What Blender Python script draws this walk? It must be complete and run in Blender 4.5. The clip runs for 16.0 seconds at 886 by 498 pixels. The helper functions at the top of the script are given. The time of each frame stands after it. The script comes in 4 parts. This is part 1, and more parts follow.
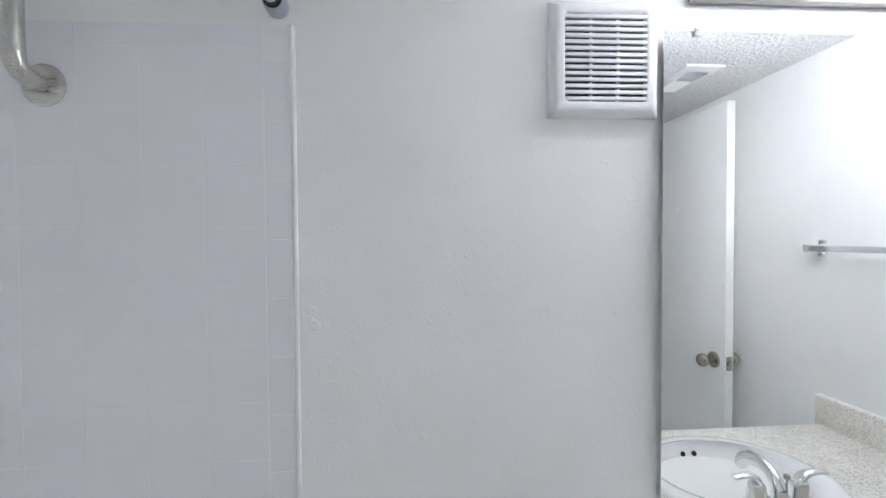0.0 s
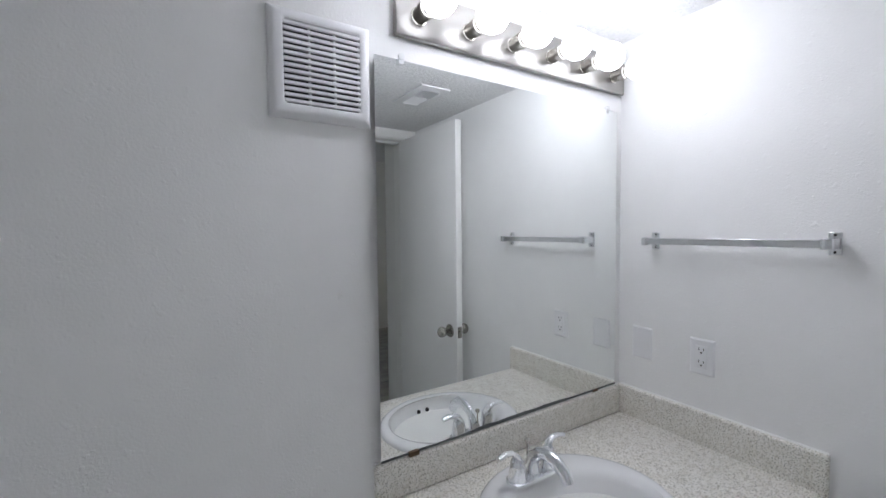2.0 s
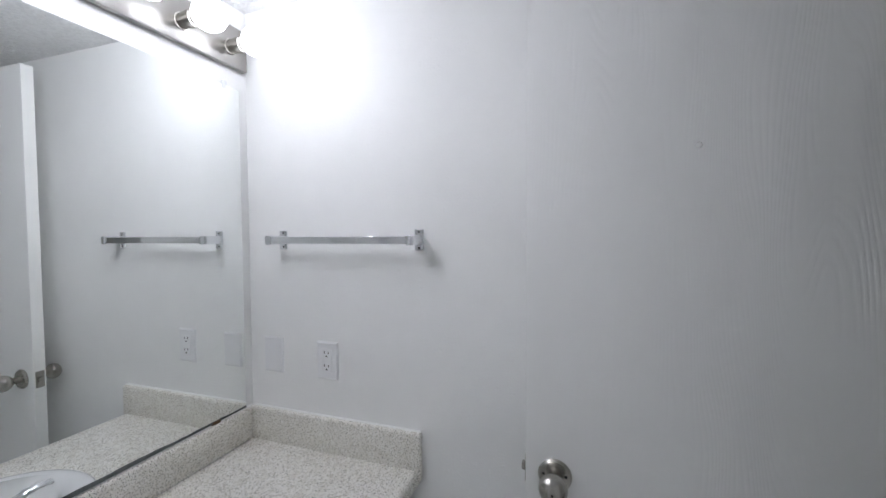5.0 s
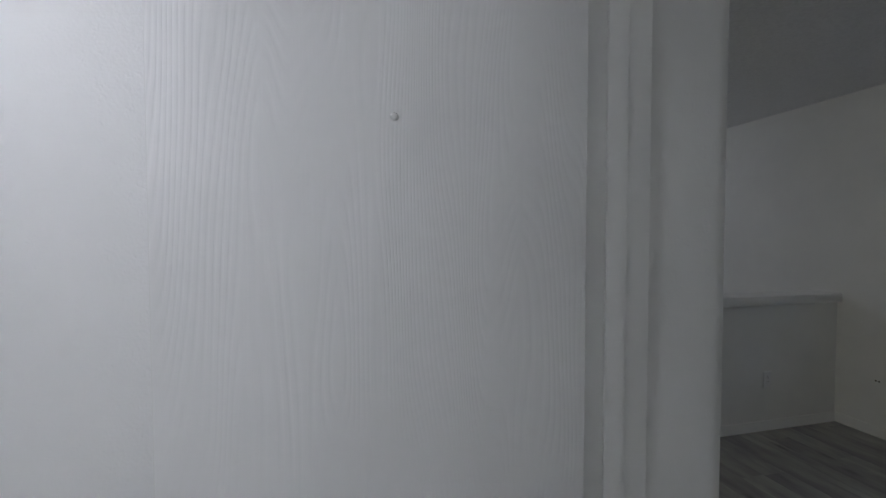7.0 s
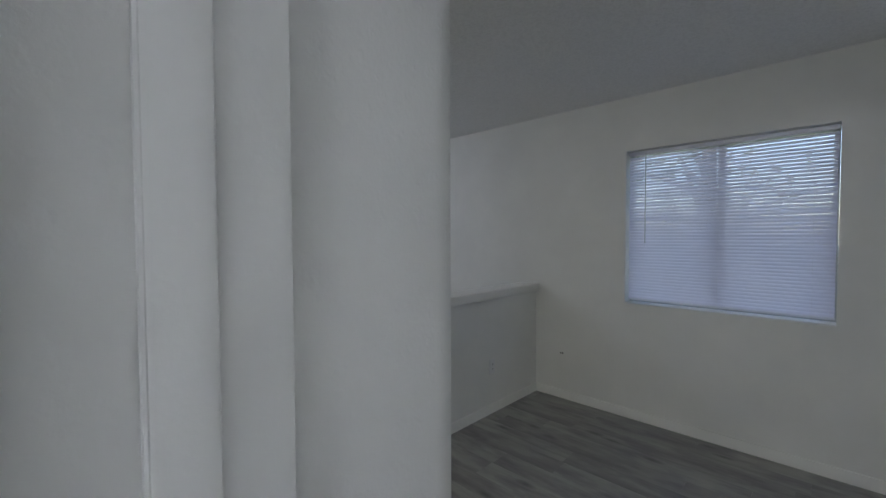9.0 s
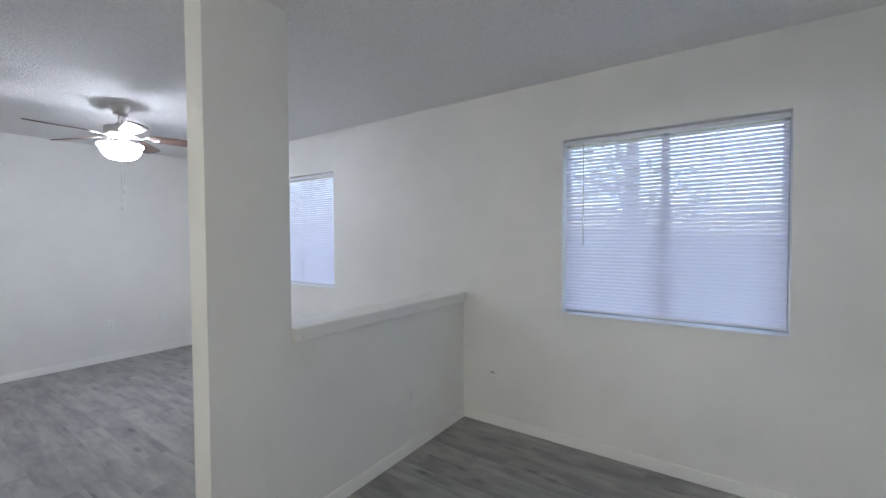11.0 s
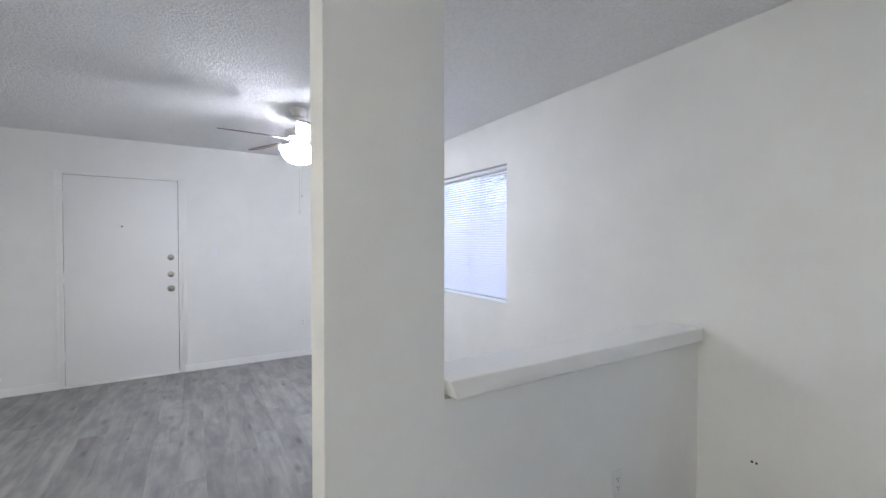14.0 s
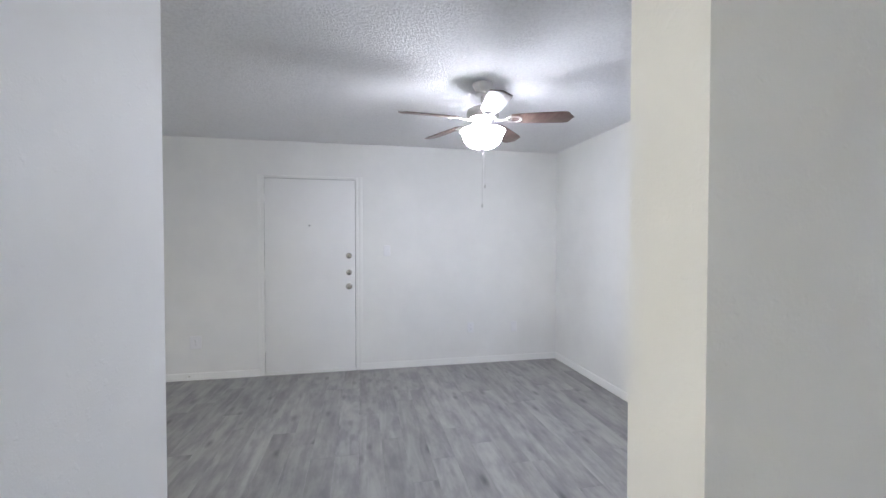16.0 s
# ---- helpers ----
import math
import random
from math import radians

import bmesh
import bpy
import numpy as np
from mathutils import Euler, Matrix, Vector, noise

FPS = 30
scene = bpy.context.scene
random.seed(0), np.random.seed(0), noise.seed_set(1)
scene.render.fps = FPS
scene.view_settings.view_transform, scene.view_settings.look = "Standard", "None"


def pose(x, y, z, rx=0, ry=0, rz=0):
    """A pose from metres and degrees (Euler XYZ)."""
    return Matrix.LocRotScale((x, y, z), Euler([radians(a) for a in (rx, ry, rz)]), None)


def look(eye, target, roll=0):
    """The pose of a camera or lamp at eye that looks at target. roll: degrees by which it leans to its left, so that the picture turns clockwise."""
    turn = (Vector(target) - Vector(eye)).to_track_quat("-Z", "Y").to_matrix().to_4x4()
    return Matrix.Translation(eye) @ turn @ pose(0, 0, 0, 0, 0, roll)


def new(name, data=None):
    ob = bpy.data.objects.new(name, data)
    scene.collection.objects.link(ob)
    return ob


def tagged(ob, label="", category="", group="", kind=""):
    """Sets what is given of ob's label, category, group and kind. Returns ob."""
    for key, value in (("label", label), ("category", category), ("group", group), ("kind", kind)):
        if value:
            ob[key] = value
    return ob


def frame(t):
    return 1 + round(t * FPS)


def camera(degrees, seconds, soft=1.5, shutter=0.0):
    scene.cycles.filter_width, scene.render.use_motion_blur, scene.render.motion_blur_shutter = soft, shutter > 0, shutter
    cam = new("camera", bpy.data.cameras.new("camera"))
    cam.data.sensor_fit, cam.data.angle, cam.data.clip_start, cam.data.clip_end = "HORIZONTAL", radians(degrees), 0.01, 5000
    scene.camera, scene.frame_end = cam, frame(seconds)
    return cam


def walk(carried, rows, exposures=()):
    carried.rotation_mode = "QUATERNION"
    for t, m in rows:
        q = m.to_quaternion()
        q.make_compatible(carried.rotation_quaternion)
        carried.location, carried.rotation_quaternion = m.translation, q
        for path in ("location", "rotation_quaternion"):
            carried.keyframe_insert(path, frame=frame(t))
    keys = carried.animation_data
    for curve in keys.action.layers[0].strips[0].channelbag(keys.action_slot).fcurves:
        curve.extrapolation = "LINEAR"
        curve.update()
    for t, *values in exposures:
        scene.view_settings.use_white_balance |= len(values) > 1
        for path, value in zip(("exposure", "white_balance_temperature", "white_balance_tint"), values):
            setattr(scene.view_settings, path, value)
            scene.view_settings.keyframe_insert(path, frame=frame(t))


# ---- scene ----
cam = camera(94.9, 16.0)

PATH = [
    (0, (-1.369, -0.769, 1.424), (-1.264, 1.228, 1.375), -0.4),
    (0.5, (-1.344, -0.798, 1.426), (-0.929, 1.157, 1.349), -0.5),
    (1, (-1.318, -0.824, 1.421), (-0.655, 1.061, 1.342), -0.7),
    (1.5, (-1.296, -0.844, 1.421), (-0.413, 0.949, 1.335), -0.7),
    (2, (-1.27, -0.869, 1.424), (-0.209, 0.824, 1.333), -0.6),
    (2.5, (-1.248, -0.88, 1.427), (-0.034, 0.706, 1.334), -0.7),
    (3, (-1.214, -0.895, 1.424), (0.122, 0.591, 1.332), -0.6),
    (3.5, (-1.167, -0.896, 1.418), (0.312, 0.447, 1.328), -0.5),
    (4, (-1.124, -0.883, 1.408), (0.521, 0.252, 1.329), -0.3),
    (4.5, (-1.048, -0.914, 1.404), (0.729, 0.001, 1.325), -0.3),
    (5, (-0.962, -0.957, 1.399), (0.923, -0.293, 1.325), -0.3),
    (5.2, (-0.937, -0.974, 1.4), (0.982, -0.414, 1.331), -0.3),
    (7.3, (-0.643, -1.121, 1.389), (1.254, -1.75, 1.325), -0.1),
    (8, (-0.531, -1.258, 1.389), (1.199, -2.26, 1.327), -0.4),
    (8.5, (-0.45, -1.357, 1.389), (1.122, -2.592, 1.327), -0.4),
    (9, (-0.356, -1.464, 1.392), (1.039, -2.896, 1.326), -0.2),
    (9.5, (-0.292, -1.559, 1.389), (0.915, -3.152, 1.319), -0.3),
    (9.7, (-0.259, -1.606, 1.388), (0.882, -3.247, 1.315), -0.4),
    (11.8, (0.03, -2.175, 1.39), (1.18, -3.81, 1.344), -0.3),
    (12, (0.065, -2.209, 1.399), (1.255, -3.816, 1.35), -0.4),
    (12.5, (0.151, -2.296, 1.397), (1.46, -3.808, 1.356), -0.2),
    (13, (0.229, -2.383, 1.389), (1.681, -3.758, 1.354), -0.2),
    (13.5, (0.336, -2.441, 1.388), (1.922, -3.659, 1.352), -0.1),
    (14, (0.497, -2.462, 1.394), (2.202, -3.506, 1.36), -0.0),
    (14.5, (0.657, -2.452, 1.398), (2.456, -3.324, 1.364), -0.0),
    (15, (0.828, -2.442, 1.4), (2.697, -3.153, 1.362), -0.1),
    (15.5, (1.008, -2.436, 1.406), (2.932, -2.983, 1.364), -0.1),
    (16, (1.195, -2.38, 1.396), (3.155, -2.775, 1.354), -0.0),
]
EXPOSURES = [(0, 1.6, 6530, 11), (0.5, 1.38, 6530, 11), (1, 1.1, 6530, 11), (2.5, 0.87, 6520, 11), (4.5, 0.86, 6520, 11), (5.2, 1.0, 6520, 11), (7.3, 0.9, 6480, 11), (8.2, 1.15, 6430, 11), (8.5, 1.55, 6410, 11), (9.0, 1.65, 6370, 10), (9.7, 1.7, 6340, 10), (11.8, 3.0, 6450, 13), (16, 3.0, 6460, 13)]
walk(cam, [(t, look(eye, target, roll)) for t, eye, target, roll in PATH], EXPOSURES)

# ---- light: daylight outside, six vanity bulbs and the fan's bowl inside, an added unseen kitchen lamp ----
scene.world = bpy.data.worlds.new("world")
scene.world.use_nodes = True
wn = scene.world.node_tree.nodes
sky = wn.new("ShaderNodeTexSky")
sky.sky_type, sky.sun_disc = "NISHITA", False
sky.sun_elevation, sky.sun_rotation = radians(38), radians(20)
wn["Background"].inputs["Strength"].default_value = 0.135
scene.world.node_tree.links.new(sky.outputs["Color"], wn["Background"].inputs["Color"])
sun = new("sun", bpy.data.lights.new("sun", "SUN"))
sun.data.energy, sun.data.angle, sun.data.color = 2.2, radians(0.6), (1.0, 0.95, 0.88)
sun.rotation_euler = (radians(52), 0, radians(160))
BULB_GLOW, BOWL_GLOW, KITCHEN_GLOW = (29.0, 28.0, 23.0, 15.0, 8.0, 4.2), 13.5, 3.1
scene.cycles.max_bounces, scene.cycles.diffuse_bounces = 20, 16  # white rooms: light goes round many times

# ---- materials ----


def material(name, rgb, rough=0.5, metal=0.0, spec=0.5):
    m = bpy.data.materials.new(name)
    m.use_nodes = True
    b = m.node_tree.nodes["Principled BSDF"]
    b.inputs["Base Color"].default_value = (*rgb, 1)
    b.inputs["Roughness"].default_value, b.inputs["Metallic"].default_value = rough, metal
    b.inputs["Specular IOR Level"].default_value = spec
    return m


def node(m, kind, **inputs):
    n = m.node_tree.nodes.new(kind)
    for key, value in inputs.items():
        n.inputs[key.replace("_", " ")].default_value = value
    return n


def wire(m, a, out, b, inp):
    m.node_tree.links.new(a.outputs[out], b.inputs[inp])


def coords(m, scale=(1, 1, 1), space="Object"):
    c, p = node(m, "ShaderNodeTexCoord"), node(m, "ShaderNodeMapping", Scale=scale)
    wire(m, c, space, p, "Vector")
    return p


def ramp(m, stops):
    r = node(m, "ShaderNodeValToRGB")
    while len(r.color_ramp.elements) < len(stops):
        r.color_ramp.elements.new(0.5)
    for e, (at, rgb) in zip(r.color_ramp.elements, stops):
        e.position, e.color = at, (*rgb, 1)
    return r


def bump(m, source, out, strength, distance, after=None):
    n = node(m, "ShaderNodeBump", Strength=strength, Distance=distance)
    wire(m, source, out, n, "Height")
    if after:
        wire(m, after, "Normal", n, "Normal")
    wire(m, n, "Normal", m.node_tree.nodes["Principled BSDF"], "Normal")
    return n


def paint(name, rgb, rough, peel=0.35, blobs=0.3, drift=0.05):
    """Rolled wall paint: orange peel, scattered drips and specks, faint unevenness of tone."""
    m = material(name, rgb, rough, spec=0.35)
    b, p = m.node_tree.nodes["Principled BSDF"], coords(m)
    tone = node(m, "ShaderNodeTexNoise", Scale=1.3, Detail=5.0, Roughness=0.6)
    wire(m, p, "Vector", tone, "Vector")
    lo, hi = [c * (1 - drift) for c in rgb], [min(1, c * (1 + drift)) for c in rgb]
    r = ramp(m, [(0.3, lo), (0.7, hi)])
    wire(m, tone, "Fac", r, "Fac")
    wire(m, r, "Color", b, "Base Color")
    fine = node(m, "ShaderNodeTexNoise", Scale=190.0, Detail=3.0, Roughness=0.55)
    wire(m, p, "Vector", fine, "Vector")
    first = bump(m, fine, "Fac", peel, 0.0015)
    lump = node(m, "ShaderNodeTexNoise", Scale=55.0, Detail=2.0, Roughness=0.5)
    wire(m, p, "Vector", lump, "Vector")
    lr = ramp(m, [(0.62, (0, 0, 0)), (0.72, (1, 1, 1))])
    wire(m, lump, "Fac", lr, "Fac")
    bump(m, lr, "Color", blobs, 0.003, first)
    gloss = node(m, "ShaderNodeMapRange", To_Min=rough - 0.06, To_Max=rough + 0.08)
    wire(m, tone, "Fac", gloss, "Value")
    wire(m, gloss, "Result", b, "Roughness")
    return m


def popcorn(name, rgb):
    """Sprayed acoustic ceiling: clustered granules, slightly darker in the low spots between them."""
    m = material(name, rgb, 0.9, spec=0.1)
    p = coords(m)
    wob = node(m, "ShaderNodeTexNoise", Scale=75.0, Detail=3.0, Roughness=0.65)
    wire(m, p, "Vector", wob, "Vector")
    lump = ramp(m, [(0.42, (0, 0, 0)), (0.62, (1, 1, 1))])
    wire(m, wob, "Fac", lump, "Fac")
    grit = node(m, "ShaderNodeTexNoise", Scale=260.0, Detail=2.0, Roughness=0.6)
    wire(m, p, "Vector", grit, "Vector")
    first = bump(m, lump, "Color", 0.75, 0.005)
    bump(m, grit, "Fac", 0.3, 0.0015, first)
    r = ramp(m, [(0.40, [c * 0.93 for c in rgb]), (0.55, rgb)])
    wire(m, wob, "Fac", r, "Fac")
    wire(m, r, "Color", m.node_tree.nodes["Principled BSDF"], "Base Color")
    return m


def planks(name):
    """Grey vinyl oak: streaked grain along x, a few knots, a tone of its own for each board."""
    m = material(name, (0.2, 0.2, 0.2), 0.42, spec=0.4)
    b = m.node_tree.nodes["Principled BSDF"]
    info, c = node(m, "ShaderNodeObjectInfo"), node(m, "ShaderNodeTexCoord")
    shift = node(m, "ShaderNodeVectorMath")
    shift.operation = "ADD"
    far = node(m, "ShaderNodeMath")
    far.operation = "MULTIPLY"
    far.inputs[1].default_value = 37.0
    wire(m, info, "Random", far, 0)
    wire(m, c, "Object", shift, 0)
    wire(m, far, "Value", shift, 1)
    p = node(m, "ShaderNodeMapping", Scale=(1.0, 8.5, 1.0))
    wire(m, shift, "Vector", p, "Vector")
    streak = node(m, "ShaderNodeTexNoise", Scale=1.5, Detail=6.0, Roughness=0.58, Distortion=1.0)
    wire(m, p, "Vector", streak, "Vector")
    r = ramp(m, [(0.22, (0.22, 0.218, 0.216)), (0.48, (0.30, 0.295, 0.288)), (0.78, (0.38, 0.372, 0.362))])
    wire(m, streak, "Fac", r, "Fac")
    pk = node(m, "ShaderNodeMapping", Scale=(2.2, 6.0, 1.0))
    wire(m, shift, "Vector", pk, "Vector")
    knot = node(m, "ShaderNodeTexVoronoi", Scale=1.3)
    wire(m, pk, "Vector", knot, "Vector")
    kr = ramp(m, [(0.03, (0.38, 0.38, 0.41)), (0.22, (1, 1, 1))])
    wire(m, knot, "Distance", kr, "Fac")
    blot = node(m, "ShaderNodeTexNoise", Scale=2.2, Detail=4.0, Roughness=0.6)
    pb = node(m, "ShaderNodeMapping", Scale=(1.4, 4.0, 1.0))
    wire(m, shift, "Vector", pb, "Vector")
    wire(m, pb, "Vector", blot, "Vector")
    br = ramp(m, [(0.34, (0.58, 0.58, 0.62)), (0.6, (1.08, 1.08, 1.06))])
    wire(m, blot, "Fac", br, "Fac")
    worn = node(m, "ShaderNodeMixRGB", Fac=0.75)
    worn.blend_type = "MULTIPLY"
    wire(m, r, "Color", worn, "Color1")
    wire(m, br, "Color", worn, "Color2")
    r = worn
    mix = node(m, "ShaderNodeMixRGB", Fac=0.8)
    mix.blend_type = "MULTIPLY"
    wire(m, r, "Color", mix, "Color1")
    wire(m, kr, "Color", mix, "Color2")
    own = node(m, "ShaderNodeMapRange", To_Min=0.89, To_Max=1.1)
    wire(m, info, "Random", own, "Value")
    tint = node(m, "ShaderNodeVectorMath")
    tint.operation = "SCALE"
    wire(m, mix, "Color", tint, 0)
    wire(m, own, "Result", tint, "Scale")
    wire(m, tint, "Vector", b, "Base Color")
    bump(m, streak, "Fac", 0.2, 0.001)
    return m


def grained(name, rgb):
    """Painted door skin with pressed-in wood grain running up in arches."""
    m = material(name, rgb, 0.42, spec=0.4)
    p = coords(m, (1, 1, 0.16))
    n1 = node(m, "ShaderNodeTexNoise", Scale=5.0, Detail=2.0, Roughness=0.45)
    wire(m, p, "Vector", n1, "Vector")
    split = node(m, "ShaderNodeSeparateXYZ")
    wire(m, p, "Vector", split, "Vector")
    across = node(m, "ShaderNodeMath")
    across.operation = "MULTIPLY"
    across.inputs[1].default_value = 80.0
    wire(m, split, "Y", across, 0)
    rings = node(m, "ShaderNodeMath")
    rings.operation = "MULTIPLY_ADD"
    rings.inputs[1].default_value = 46.0
    wire(m, n1, "Fac", rings, 0)
    wire(m, across, "Value", rings, 2)
    saw = node(m, "ShaderNodeMath")
    saw.operation = "PINGPONG"
    saw.inputs[1].default_value = 0.5
    wire(m, rings, "Value", saw, 0)
    cut = ramp(m, [(0.08, (0, 0, 0)), (0.3, (1, 1, 1))])
    wire(m, saw, "Value", cut, "Fac")
    first = bump(m, cut, "Color", 0.26, 0.0006)
    q = coords(m, (1, 1, 0.03))
    fine = node(m, "ShaderNodeTexNoise", Scale=170.0, Detail=3.0)
    wire(m, q, "Vector", fine, "Vector")
    bump(m, fine, "Fac", 0.22, 0.0009, first)
    return m


def speckled(name):
    """Cream laminate with brown and grey flecks."""
    m = material(name, (0.7, 0.66, 0.6), 0.35, spec=0.45)
    b, p = m.node_tree.nodes["Principled BSDF"], coords(m)
    base = node(m, "ShaderNodeTexNoise", Scale=40.0, Detail=4.0, Roughness=0.7)
    wire(m, p, "Vector", base, "Vector")
    r = ramp(m, [(0.3, (0.72, 0.69, 0.62)), (0.6, (0.86, 0.84, 0.79))])
    wire(m, base, "Fac", r, "Fac")
    colour = r
    for scale, low, rgb, amount in ((320.0, 0.60, (0.15, 0.13, 0.10), 0.8), (220.0, 0.60, (0.42, 0.38, 0.30), 0.65), (240.0, 0.60, (0.90, 0.88, 0.85), 0.8)):
        pos = node(m, "ShaderNodeMapping", Location=(scale, 3.1, scale * 0.3))
        wire(m, p, "Vector", pos, "Vector")
        fleck = node(m, "ShaderNodeTexNoise", Scale=scale, Detail=1.0)
        wire(m, pos, "Vector", fleck, "Vector")
        cut = ramp(m, [(low, (0, 0, 0)), (low + 0.03, (amount, amount, amount))])
        wire(m, fleck, "Fac", cut, "Fac")
        mix = node(m, "ShaderNodeMixRGB", Color2=(*rgb, 1))
        wire(m, cut, "Color", mix, "Fac")
        wire(m, colour, "Color", mix, "Color1")
        colour = mix
    wire(m, colour, "Color", b, "Base Color")
    bump(m, base, "Fac", 0.1, 0.0008)
    return m


def brushed(name, rgb, rough):
    m = material(name, rgb, rough, 1.0)
    p = coords(m, (3, 300, 300))
    n = node(m, "ShaderNodeTexNoise", Scale=3.0, Detail=3.0)
    wire(m, p, "Vector", n, "Vector")
    r = node(m, "ShaderNodeMapRange", To_Min=rough - 0.07, To_Max=rough + 0.1)
    wire(m, n, "Fac", r, "Value")
    wire(m, r, "Result", m.node_tree.nodes["Principled BSDF"], "Roughness")
    return m


def wood(name, dark, light):
    m = material(name, light, 0.4, spec=0.4)
    p = coords(m, (2, 30, 30))
    n = node(m, "ShaderNodeTexNoise", Scale=2.0, Detail=6.0, Distortion=0.8)
    wire(m, p, "Vector", n, "Vector")
    r = ramp(m, [(0.35, dark), (0.65, light)])
    wire(m, n, "Fac", r, "Fac")
    wire(m, r, "Color", m.node_tree.nodes["Principled BSDF"], "Base Color")
    return m


def glowing(name, rgb, strength):
    m = material(name, (0.9, 0.9, 0.9), 0.3)
    b = m.node_tree.nodes["Principled BSDF"]
    b.inputs["Emission Color"].default_value, b.inputs["Emission Strength"].default_value = (*rgb, 1), strength
    return m


def translucent(name, rgb, amount):
    """Thin plastic that lets part of the light through."""
    m = material(name, rgb, 0.45, spec=0.4)
    b, t, mix = m.node_tree.nodes["Principled BSDF"], node(m, "ShaderNodeBsdfTranslucent", Color=(*rgb, 1)), node(m, "ShaderNodeMixShader", Fac=amount)
    wire(m, b, "BSDF", mix, 1)
    wire(m, t, "BSDF", mix, 2)
    wire(m, mix, "Shader", m.node_tree.nodes["Material Output"], "Surface")
    return m


def pane_glass(name):
    m = material(name, (1, 1, 1), 0.0)
    b = m.node_tree.nodes["Principled BSDF"]
    b.inputs["Transmission Weight"].default_value, b.inputs["IOR"].default_value = 1.0, 1.1
    return m


def leafy(name, rgb):
    m = material(name, rgb, 0.6)
    n, p = node(m, "ShaderNodeTexNoise", Scale=3.0, Detail=3.0), coords(m)
    wire(m, p, "Vector", n, "Vector")
    r = ramp(m, [(0.3, [c * 0.6 for c in rgb]), (0.7, [c * 1.5 for c in rgb])])
    wire(m, n, "Fac", r, "Fac")
    wire(m, r, "Color", m.node_tree.nodes["Principled BSDF"], "Base Color")
    return m


WALL = paint("wall_paint", (0.82, 0.82, 0.80), 0.55, 0.25, 0.12)
BATH = paint("bath_paint", (0.90, 0.90, 0.893), 0.45, 0.4, 0.16)
TRIM = paint("trim_paint", (0.85, 0.85, 0.83), 0.35, 0.12, 0.05, 0.03)
CEIL = popcorn("ceiling_texture", (0.88, 0.88, 0.88))
PLANK = planks("vinyl_plank")
DOOR = grained("door_paint", (0.85, 0.85, 0.84))
FLUSH = paint("front_door_paint", (0.85, 0.85, 0.84), 0.4, 0.15, 0.0, 0.03)
COUNTER = speckled("speckled_laminate")
PORCELAIN = material("porcelain", (0.86, 0.86, 0.86), 0.12, spec=0.6)
TILE = material("white_tile", (0.88, 0.88, 0.91), 0.22, spec=0.45)
GROUT = paint("grout", (0.87, 0.87, 0.88), 0.7, 0.3, 0.0)
CHROME = material("chrome", (0.88, 0.89, 0.91), 0.11, 1.0)
NICKEL = brushed("satin_nickel", (0.50, 0.48, 0.44), 0.22)
STEEL = brushed("stainless", (0.62, 0.61, 0.58), 0.26)
FANMETAL = brushed("pale_nickel", (0.74, 0.73, 0.71), 0.34)
BARPLATE = brushed("light_bar_plate", (0.36, 0.35, 0.33), 0.30)
PLASTIC = material("white_plastic", (0.83, 0.83, 0.84), 0.35)
GREYCAP = material("grey_rubber", (0.42, 0.45, 0.52), 0.5)
# near-black: painted shade for holes and gaps, and small parts that are dark
DARK = material("shade_and_parts_black", (0.02, 0.02, 0.02), 0.8)
RUST = material("worn_brass_clip", (0.16, 0.10, 0.06), 0.5, 0.6)
CLEAR = material("clear_plastic", (0.85, 0.86, 0.86), 0.15)
SILVER = material("mirror_silver", (0.94, 0.96, 0.95), 0.005, 1.0)
MIRROR_EDGE = material("tarnished_mirror_edge", (0.14, 0.15, 0.15), 0.4, 0.4)
BULBS = [glowing("bulb_glow", (0.955, 0.99, 1.10), g) for g in BULB_GLOW]
BULB_BASE = glowing("bulb_base_glow", (0.955, 0.99, 1.10), 2.2)
BOWL = glowing("bowl_glow", (0.94, 0.99, 1.12), BOWL_GLOW)
TUBE = glowing("unseen_kitchen_glow", (1.0, 0.97, 0.84), KITCHEN_GLOW)
BLADE = wood("fan_blade_wood", (0.085, 0.052, 0.043), (0.15, 0.098, 0.08))
SLAT = translucent("blind_slat", (0.80, 0.79, 0.92), 0.32)
RAIL = material("blind_rail", (0.80, 0.80, 0.87), 0.4)
ALU = material("window_aluminium", (0.55, 0.56, 0.58), 0.35, 0.7)
GLASS = pane_glass("window_glass")
SILL = paint("sill_paint", (0.83, 0.83, 0.84), 0.35, 0.1, 0.0)
LEAF = leafy("leaves", (0.08, 0.11, 0.05))
BARK = wood("bark", (0.06, 0.045, 0.035), (0.14, 0.11, 0.09))
LAWN = leafy("dry_lawn", (0.11, 0.12, 0.06))

# ---- mesh helpers ----


def block(x0, x1, y0, y1, z0, z1, bevel=0.0, segments=2, bm=None):
    """A box between two corners, with rounded edges where bevel is given."""
    b = bmesh.new()
    bmesh.ops.create_cube(b, size=1)
    bmesh.ops.scale(b, vec=(abs(x1 - x0), abs(y1 - y0), abs(z1 - z0)), verts=b.verts)
    bmesh.ops.translate(b, vec=((x0 + x1) / 2, (y0 + y1) / 2, (z0 + z1) / 2), verts=b.verts)
    if bevel:
        bmesh.ops.bevel(b, geom=b.edges[:], offset=bevel, segments=segments, profile=0.5, affect="EDGES", clamp_overlap=True)
    return join(bm, b)


def join(into, b):
    if into is None:
        return b
    me = bpy.data.meshes.new("join")
    b.to_mesh(me)
    into.from_mesh(me)
    bpy.data.meshes.remove(me)
    b.free()
    return into


